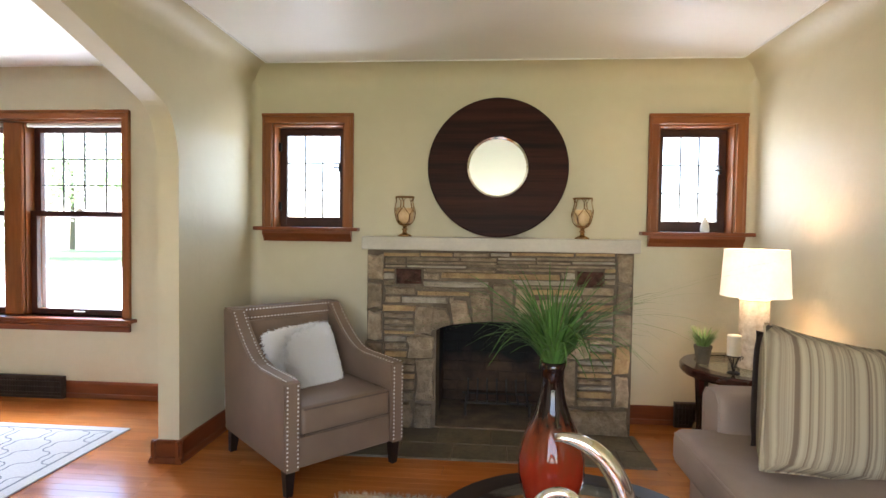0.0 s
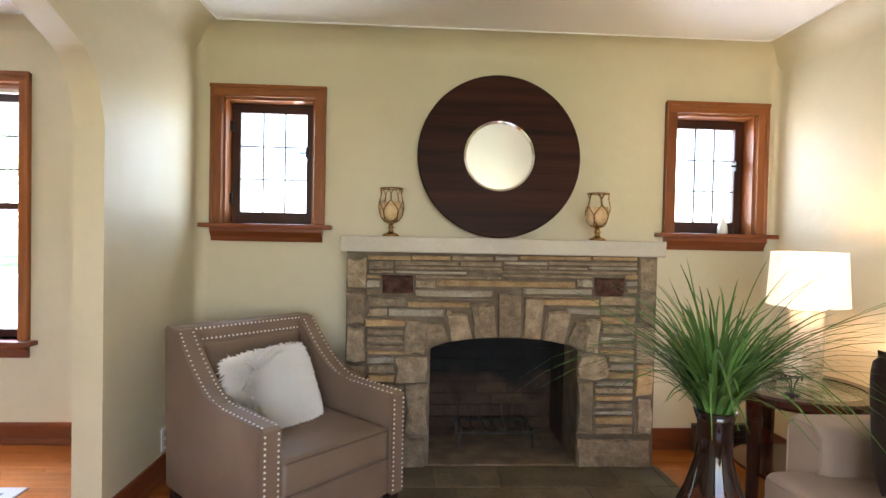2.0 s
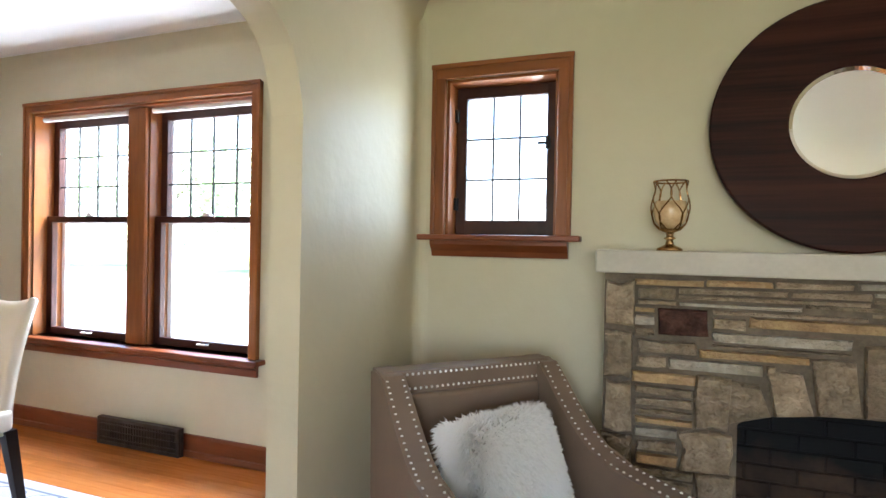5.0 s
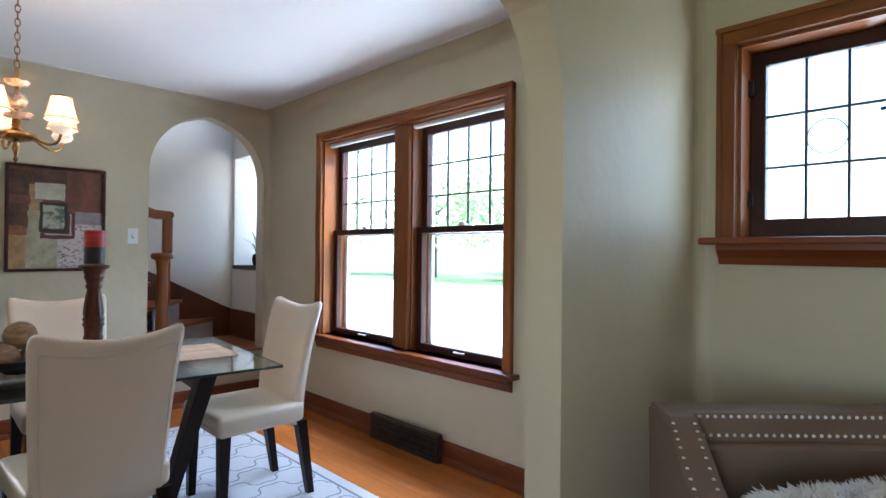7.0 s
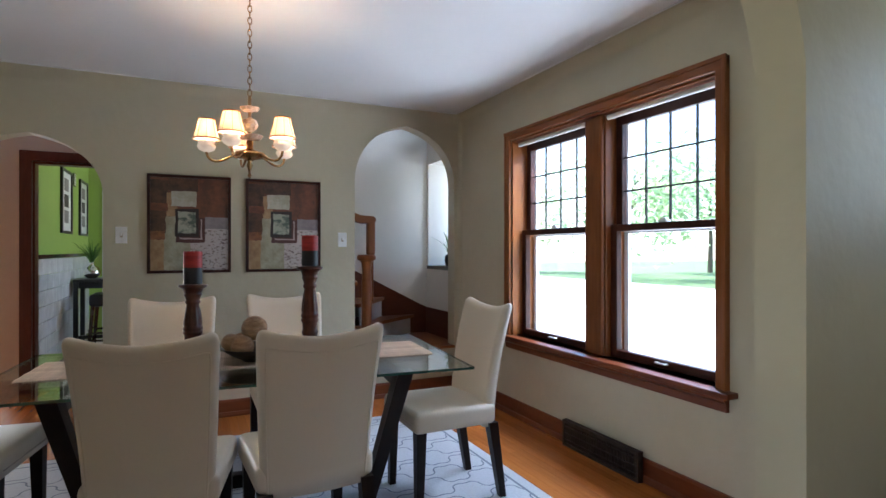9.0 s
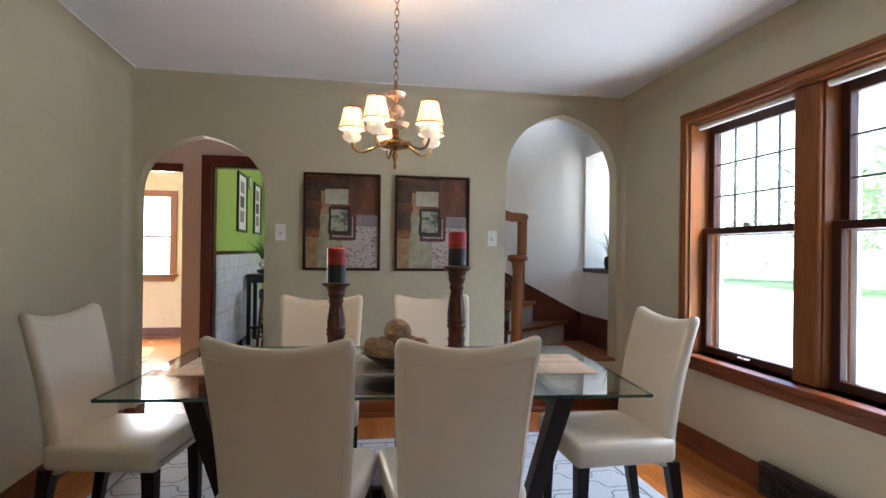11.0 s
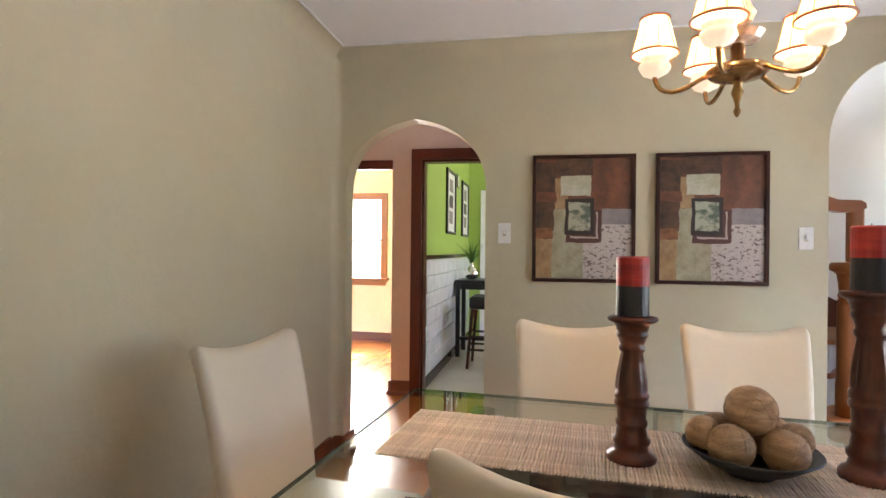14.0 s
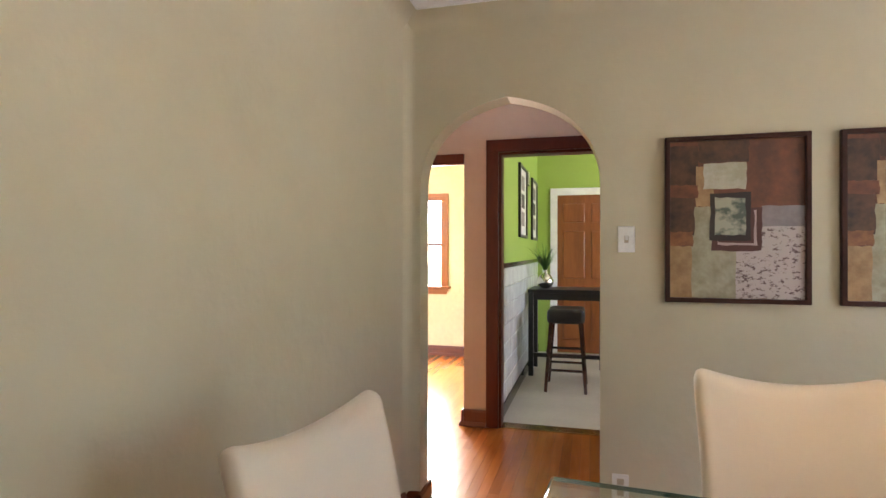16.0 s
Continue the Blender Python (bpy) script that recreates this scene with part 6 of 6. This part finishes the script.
bw = thing("decor_bowl", (-3.27, 2.335, 0.7400), "low dark bowl heaped with woven balls", "bowl")
part("bowl", lathe([(0, 0), (0.05, 0), (0.055, 0.008), (0.10, 0.03), (0.145, 0.062), (0.142, 0.065), (0.095, 0.036), (0.04, 0.016), (0, 0.014)], 40), BLACK, bw, smooth=True)
for bxx, byy, bzz, br in ((0.045, -0.055, 0.075, 0.05), (0.05, 0.055, 0.073, 0.048), (-0.05, 0.06, 0.075, 0.05), (-0.055, -0.05, 0.073, 0.05), (0.002, 0.0, 0.148, 0.056), (0.0, 0.095, 0.085, 0.038), (0.0, -0.1, 0.088, 0.04)):
    b = thing("decor_ball", (-3.27 + bxx, 2.335 + byy, 0.74 + bzz), "woven tan wicker ball in the bowl", "ornament", "balls in the bowl")
    bm = bmesh.new()
    bmesh.ops.create_uvsphere(bm, u_segments=24, v_segments=16, radius=br)
    part("ball", bm, BALL, b, smooth=True)
    for q in range(12):
        ax = Vector((random.gauss(0, 1), random.gauss(0, 1), random.gauss(0, 1))).normalized()
        s1 = ax.orthogonal().normalized()
        s2 = ax.cross(s1)
        part("strand", tube([tuple((s1 * math.cos(t) + s2 * math.sin(t)) * br) for t in [2 * math.pi * k / 28 for k in range(28)]], 0.0008, 4, closed=True), BALL, b)

# chandelier
CX, CY = -3.33, 2.32
ch = thing("chandelier", (CX, CY, 0), "five-arm brass and crystal chandelier with small lit fabric shades", "chandelier")
LSH = glow_mat("lit_small_shade", (1.0, 0.70, 0.42), 0.05)
_s = LSH.node_tree
_st, _sm = _s.nodes.new("ShaderNodeBsdfTranslucent"), _s.nodes.new("ShaderNodeMixShader")
_st.inputs[0].default_value, _sm.inputs[0].default_value = (0.85, 0.68, 0.48, 1), 0.45
_s.links.new(_s.nodes["Principled BSDF"].outputs[0], _sm.inputs[1])
_s.links.new(_st.outputs[0], _sm.inputs[2])
_s.links.new(_sm.outputs[0], _s.nodes["Material Output"].inputs[0])
CUP = glow_mat("lit_glass_cup", (1.0, 0.72, 0.46), 0.06)
COPPER = mat("copper_braid", (0.40, 0.15, 0.07), 0.6, scale=30, fine=120, bump=0.3)
CRYS = mat("cut_crystal", (0.80, 0.62, 0.50), 0.06, dark=(0.42, 0.26, 0.18), scale=30, fine=90, coat=0.8, bump=0.4)
part("canopy", lathe([(0, DH), (0.055, DH), (0.05, DH - 0.015), (0.02, DH - 0.03), (0, DH - 0.03)], 28), BRONZE, ch, smooth=True)
zz = 1.955
k = 0
while zz < DH - 0.045:
    L = 0.036
    pts = []
    for q in range(14):
        a = 2 * math.pi * q / 14
        r = 0.0085 * math.cos(a)
        h = zz + L / 2 + (L / 2) * math.sin(a)
        pts.append((r, 0, h) if k % 2 else (0, r, h))
    part("chain_link", tube(pts, 0.0024, 6, closed=True), BRONZE, ch)
    zz += L - 0.008
    k += 1
part("stem", lathe([(0, 1.575), (0.005, 1.58), (0.009, 1.59), (0.005, 1.60), (0.006, 1.61), (0.014, 1.635), (0.008, 1.655), (0.02, 1.662), (0.06, 1.672), (0.072, 1.685), (0.066, 1.695), (0.03, 1.705), (0.016, 1.715), (0.016, 1.745), (0.008, 1.76), (0.008, 1.95), (0.004, 1.96), (0, 1.962)], 28), BRONZE, ch, smooth=True)
part("crystal_dish", lathe([(0.01, 1.752), (0.048, 1.758), (0.060, 1.774), (0.055, 1.777), (0.01, 1.766)], 12, loop=True), CRYS, ch, "cut crystal dish")
part("crystal_ball", lathe([(0.008, 1.79), (0.030, 1.803), (0.040, 1.825), (0.030, 1.847), (0.008, 1.86)], 10), CRYS, ch, "cut crystal ball")
part("crystal_dish", lathe([(0.008, 1.883), (0.034, 1.889), (0.045, 1.904), (0.040, 1.907), (0.008, 1.896)], 12, loop=True), CRYS, ch, "cut crystal dish")
for q in range(5):
    a = radians(43 + 72 * q)
    cxx, syy = math.cos(a), math.sin(a)
    prof = [(0.055, 1.684), (0.068, 1.681), (0.082, 1.675), (0.097, 1.666), (0.113, 1.658), (0.130, 1.652), (0.147, 1.650), (0.162, 1.653), (0.174, 1.661), (0.182, 1.672), (0.186, 1.685), (0.187, 1.70)]
    arm = part("arm", tube([(r * cxx, r * syy, z) for r, z in prof], 0.0058, 8), BRONZE, ch, smooth=True)
    bm = lathe([(0, 1.690), (0.014, 1.692), (0.030, 1.700), (0.038, 1.714), (0.036, 1.724), (0.030, 1.730), (0.037, 1.738), (0.034, 1.742), (0.0, 1.738)], 24)
    for v in bm.verts:
        f = 1 + 0.05 * math.cos(8 * math.atan2(v.co.y, v.co.x))
        v.co.x, v.co.y = v.co.x * f, v.co.y * f
    cup = part("cup", bm, CUP, ch, "glowing frosted glass cup", smooth=True)
    cup.location = (0.187 * cxx, 0.187 * syy, 0)
    sh = part("shade", lathe([(0.056, 1.750), (0.044, 1.795), (0.034, 1.840), (0.032, 1.840), (0.042, 1.795), (0.054, 1.750)], 28, loop=True), LSH, ch, "glowing cream fabric shade")
    sh.location = (0.187 * cxx, 0.187 * syy, 0)
    for r, z in ((0.0565, 1.750), (0.0345, 1.840)):
        part("shade_trim", tube([(r * math.cos(t), r * math.sin(t), z) for t in [2 * math.pi * w / 24 for w in range(24)]], 0.0034, 6, closed=True), COPPER, sh, "copper-coloured braid")
    for w in range(8):
        t = 2 * math.pi * w / 8
        part("shade_rib", tube([(r * math.cos(t), r * math.sin(t), z) for r, z in ((0.0562, 1.750), (0.0446, 1.795), (0.0346, 1.840))], 0.0011, 5), COPPER, sh)
    lp = new("bulb_light", bpy.data.lights.new("bulb_light", "POINT"))
    lp.data.energy, lp.data.color, lp.data.shadow_soft_size = 0.5, (1.0, 0.68, 0.38), 0.015
    lp.location = (CX + 0.187 * cxx, CY + 0.187 * syy, 1.80)

# framed prints
PATCH = [mat("print_rust", (0.22, 0.075, 0.032), 0.5, dark=(0.085, 0.034, 0.02), scale=7, fine=40), mat("print_brown", (0.13, 0.06, 0.03), 0.5, dark=(0.035, 0.018, 0.013), scale=9, fine=50),
         mat("print_sage", (0.42, 0.39, 0.27), 0.5, dark=(0.29, 0.26, 0.16), scale=16, fine=60), mat("print_tan", (0.42, 0.27, 0.13), 0.5, dark=(0.28, 0.16, 0.07), scale=10, fine=40),
         mat("print_grey", (0.30, 0.26, 0.25), 0.5, dark=(0.21, 0.18, 0.18), scale=10, fine=50), mat("print_speckle", (0.50, 0.43, 0.39), 0.5, dark=(0.13, 0.08, 0.075), scale=48, fine=130, stretch=(1, 1, 1.6), lo=0.36, hi=0.46),
         mat("print_dark", (0.035, 0.022, 0.018), 0.5, scale=10), mat("print_pale_leaf", (0.38, 0.38, 0.28), 0.5, dark=(0.09, 0.12, 0.09), scale=18, fine=40, lo=0.42, hi=0.56),
         mat("print_mauve", (0.30, 0.20, 0.18), 0.5, scale=10), mat("print_orange", (0.36, 0.15, 0.05), 0.5, dark=(0.18, 0.07, 0.03), scale=14, fine=50),
         mat("print_cream", (0.52, 0.50, 0.40), 0.5, dark=(0.38, 0.35, 0.24), scale=12, fine=50), mat("print_maroon", (0.10, 0.035, 0.028), 0.5, scale=12),
         mat("print_pink", (0.48, 0.36, 0.33), 0.5, scale=14)]


def framed_print(y0, y1):
    w, h = y1 - y0, 1.786 - 1.077
    f = new("framed_print")
    f.matrix_basis = pose(WX, (y0 + y1) / 2, 1.077, 0, 0, 90)
    tagged(f, "abstract patchwork print in browns and sage in a dark frame", "picture", "prints on the dining wall")
    for a in (-w / 2, w / 2 - 0.02):
        part("frame", bx(a, a + 0.02, -0.028, 0, 0, h, 0.003), SASH, f)
    for b in (0.0, h - 0.02):
        part("frame", bx(-w / 2, w / 2, -0.0285, 0, b, b + 0.02, 0.003), SASH, f)
    part("ground", bx(-w / 2 + 0.018, w / 2 - 0.018, -0.012, -0.002, 0.018, h - 0.018), PATCH[0], f)

    def patch(u0, u1, v0, v1, m, lift):
        rr_ = random.Random(int(u0 * 100 + v0 * 1000))
        iw, ih = w - 0.04, h - 0.04
        pts = []
        for (ua, va), (ub, vb) in (((u0, v0), (u1, v0)), ((u1, v0), (u1, v1)), ((u1, v1), (u0, v1)), ((u0, v1), (u0, v0))):
            for q in range(5):
                pts.append((ua + (ub - ua) * q / 5 + rr_.uniform(-0.006, 0.006), va + (vb - va) * q / 5 + rr_.uniform(-0.005, 0.005)))
        part("patch", prism([(-iw / 2 + iw * min(1, max(0, a)), 0.02 + ih * min(1, max(0, b))) for a, b in pts], -0.0125 - lift, -0.012, "y"), m, f)
    # u across, v up
    patch(0.0, 0.22, 0.72, 0.975, PATCH[1], 0.0008)
    patch(0.22, 0.60, 0.86, 1.0, PATCH[1], 0.0004)
    patch(0.0, 0.22, 0.64, 0.72, PATCH[0], 0.0010)
    patch(0.0, 0.19, 0.40, 0.64, PATCH[1], 0.0012)
    patch(0.0, 0.18, 0.33, 0.42, PATCH[9], 0.0014)
    patch(0.0, 0.17, 0.0, 0.33, PATCH[3], 0.0006)
    patch(0.17, 0.52, 0.0, 0.58, PATCH[2], 0.0007)
    patch(0.20, 0.34, 0.58, 0.84, PATCH[3], 0.0009)
    patch(0.26, 0.58, 0.69, 0.855, PATCH[10], 0.0013)
    patch(0.50, 1.0, 0.0, 0.31, PATCH[5], 0.0011)
    patch(0.69, 1.0, 0.29, 0.46, PATCH[5], 0.0010)
    patch(0.69, 1.0, 0.455, 0.58, PATCH[4], 0.0014)
    patch(0.32, 0.69, 0.30, 0.57, PATCH[11], 0.0017)
    patch(0.37, 0.655, 0.335, 0.555, PATCH[12], 0.0020)
    patch(0.37, 0.635, 0.352, 0.56, PATCH[11], 0.0023)
    patch(0.31, 0.61, 0.365, 0.665, PATCH[6], 0.0030)
    patch(0.345, 0.575, 0.40, 0.635, PATCH[7], 0.0036)


framed_print(1.803, 2.359)
framed_print(2.464, 3.029)

# trellis rug
RUG = bpy.data.materials.new("trellis_rug_weave")
RUG.use_nodes = True
_n = RUG.node_tree
_b = _n.nodes["Principled BSDF"]
_b.inputs["Roughness"].default_value = 0.95
_tc, _sp = _n.nodes.new("ShaderNodeTexCoord"), _n.nodes.new("ShaderNodeSeparateXYZ")
_n.links.new(_tc.outputs["Object"], _sp.inputs[0])


def calc(op, a, b=None, c=None):
    q = _n.nodes.new("ShaderNodeMath")
    q.operation = op
    for k_, v_ in enumerate((a, b, c)):
        if v_ is None:
            continue
        if isinstance(v_, (int, float)):
            q.inputs[k_].default_value = v_
        else:
            _n.links.new(v_, q.inputs[k_])
    return q.outputs[0]


TW, TL = 0.25, 0.31                                    # one trellis cell
cx_ = calc("COSINE", calc("MULTIPLY", _sp.outputs[0], 2 * math.pi / TW))
cy_ = calc("COSINE", calc("MULTIPLY", _sp.outputs[1], 2 * math.pi / TL))
c3x = calc("COSINE", calc("MULTIPLY", _sp.outputs[0], 6 * math.pi / TW))
c3y = calc("COSINE", calc("MULTIPLY", _sp.outputs[1], 6 * math.pi / TL))
f_ = calc("ADD", calc("ADD", cx_, cy_), calc("MULTIPLY", calc("SUBTRACT", c3x, c3y), 0.30))
rim_ = calc("MAXIMUM", calc("SUBTRACT", calc("ABSOLUTE", _sp.outputs[0]), 1.215), calc("SUBTRACT", calc("ABSOLUTE", _sp.outputs[1]), 1.34))
inner_ = calc("MULTIPLY", calc("LESS_THAN", calc("ABSOLUTE", f_), 0.18), calc("LESS_THAN", rim_, 0.0))
line = calc("MAXIMUM", inner_, calc("LESS_THAN", calc("ABSOLUTE", rim_), 0.008))
_no = _n.nodes.new("ShaderNodeTexNoise")
_no.inputs["Scale"].default_value = 90
_n.links.new(_tc.outputs["Object"], _no.inputs["Vector"])
_mx, _r2 = _n.nodes.new("ShaderNodeMix"), _n.nodes.new("ShaderNodeMix")
_mx.data_type = _r2.data_type = "RGBA"
_mx.inputs[6].default_value, _mx.inputs[7].default_value = (0.58, 0.60, 0.64, 1), (0.22, 0.24, 0.30, 1)
_n.links.new(line, _mx.inputs[0])
_r2.blend_type = "MULTIPLY"
_r2.inputs[0].default_value = 0.35
_n.links.new(_mx.outputs[2], _r2.inputs[6])
_n.links.new(_no.outputs[0], _r2.inputs[7])
_n.links.new(_r2.outputs[2], _b.inputs["Base Color"])
_bp = _n.nodes.new("ShaderNodeBump")
_bp.inputs["Strength"].default_value, _bp.inputs["Distance"].default_value = 0.5, 0.003
_n.links.new(_no.outputs[0], _bp.inputs["Height"])
_n.links.new(_bp.outputs[0], _b.inputs["Normal"])
dr = thing("trellis_rug", (-3.25, 2.30, 0), "white rug with a grey moroccan trellis pattern under the dining table", "rug")
part("field", bx(-1.29, 1.29, -1.41, 1.41, 0.0005, 0.010, 0.004), RUG, dr)

# ---------- kitchen and stair things ----------
kt = thing("pub_table", (-8.52, 1.22, 0), "tall black pub table against the tiled wall", "table")
part("top", bx(-0.27, 0.27, -0.36, 0.42, 0.86, 0.90, 0.004), BLACK, kt)
for sx in (-0.24, 0.24):
    for sy in (-0.33, 0.39):
        part("leg", bx(sx - 0.025, sx + 0.025, sy - 0.025, sy + 0.025, 0, 0.86, 0.004), BLACK, kt)
part("apron", bx(0.22, 0.24, -0.31, 0.37, 0.79, 0.86), BLACK, kt)
part("footrest", bx(0.225, 0.255, -0.31, 0.37, 0.20, 0.24), BLACK, kt)


def bar_stool(x, y):
    s = thing("bar_stool", (x, y, 0), "dark leather saddle bar stool with red-brown legs", "stool", "stools at the pub table")
    bm = bx(-0.2, 0.2, -0.17, 0.17, 0.625, 0.745, 0.035, 3)
    for v in bm.verts:
        if v.co.z > 0.7:
            v.co.z += 0.04 * (v.co.x / 0.2) ** 2 - 0.015
    part("seat", bm, BLACK, s, "black tufted leather seat", smooth=True)
    for sx in (-1, 1):
        for sy in (-1, 1):
            part("leg", tube([(sx * 0.21, sy * 0.18, 0), (sx * 0.17, sy * 0.13, 0.67)], [0.02, 0.026], 4), CHERRY, s)
    for z in (0.2, 0.34):
        for sx in (-1, 1):
            part("rung", tube([(sx * 0.2, -0.165, z), (sx * 0.2, 0.165, z)], 0.012, 6), CHERRY, s)
            part("rung", tube([(-0.2, sx * 0.165, z + 0.03), (0.2, sx * 0.165, z + 0.03)], 0.012, 6), CHERRY, s)


bar_stool(-7.85, 1.27)
bar_stool(-7.95, 1.78)
kv = thing("vase_with_grass", (-8.50, 1.02, 0.90), "small round silver vase with green grass", "vase")
kv.scale = (1.45, 1.45, 1.35)
part("vase", lathe([(0, 0), (0.03, 0), (0.058, 0.03), (0.062, 0.06), (0.045, 0.095), (0.02, 0.115), (0.018, 0.135), (0.024, 0.145), (0, 0.14)], 24), CHROME, kv, smooth=True)
tuft("grass", kv, GRASSB, n=90, seed=14, r0=0.012, hmin=0.12, hmax=0.24, spread=0.9, width=0.004, droop=0.5, at=(0, 0, 0.13))
for px_, in ((-8.08,), (-9.22,)):
    f = thing("framed_photo", (px_, 0.82, 1.43), "narrow black framed print with white mat on the green wall", "picture", "prints on the kitchen wall")
    f.scale = (1.7, 1.0, 1.0)
    for a in (-0.18, 0.15):
        part("frame", bx(a, a + 0.03, 0, 0.025, 0, 0.72, 0.003), BLACK, f)
    for b in (0, 0.69):
        part("frame", bx(-0.18, 0.18, 0, 0.0255, b, b + 0.03, 0.003), BLACK, f)
    part("mat_board", bx(-0.15, 0.15, 0.002, 0.010, 0.03, 0.69), WHITE, f)
    for b in (0.12, 0.30, 0.48):
        part("picture", bx(-0.07, 0.07, 0.010, 0.012, b, b + 0.14), PATCH[4] if b != 0.30 else PATCH[6], f)
vw = thing("wall_vent", (-8.62, 0.82, 2.02), "small grey louvred wall vent", "air vent")
part("frame", bx(-0.07, 0.07, 0, 0.008, 0, 0.16, 0.002), VENT, vw)
for q in range(6):
    part("slat", bx(-0.06, 0.06, 0.008, 0.012, 0.015 + q * 0.024, 0.028 + q * 0.024), WHITE, vw)
sp2 = thing("sill_plant", (-5.49, 4.40, 1.085), "small plant in a dark pot on the stair window sill", "plant")
part("pot", lathe([(0, 0), (0.04, 0), (0.055, 0.05), (0.05, 0.10), (0.035, 0.115), (0, 0.11)], 20), BLACK, sp2, smooth=True)
tuft("leaves", sp2, PALEGREEN, n=40, seed=3, r0=0.02, hmin=0.1, hmax=0.3, spread=0.8, width=0.008, droop=0.4, at=(0, 0, 0.1))


# ---------- dining floor strips, piece by piece ----------
rows = strips(WX - 0.01, PX1, 0.42, DNY, 0.058, 9)
near = [r for r in rows if r[0] > -5.1][:300]
rest = [r for r in rows if r not in near]
for a, b, c, d in near:
    bm = bmesh.new()
    block(bm, a, b, c, d, -0.004, 0.0)
    part("plank", bm, FLOOR, fd)
if rest:
    ob = joined_strips("plank_rest", rest, FLOORI, "narrow honey oak floor strips, varnished")

# ---------- living room floor strips, piece by piece ----------
for a, b, c, d in strips(PX1, EX, BACK, NY, 0.058, 1):
    bm = bmesh.new()
    block(bm, a, b, c, d, -0.004, 0.0)
    part("plank", bm, FLOOR, fl)
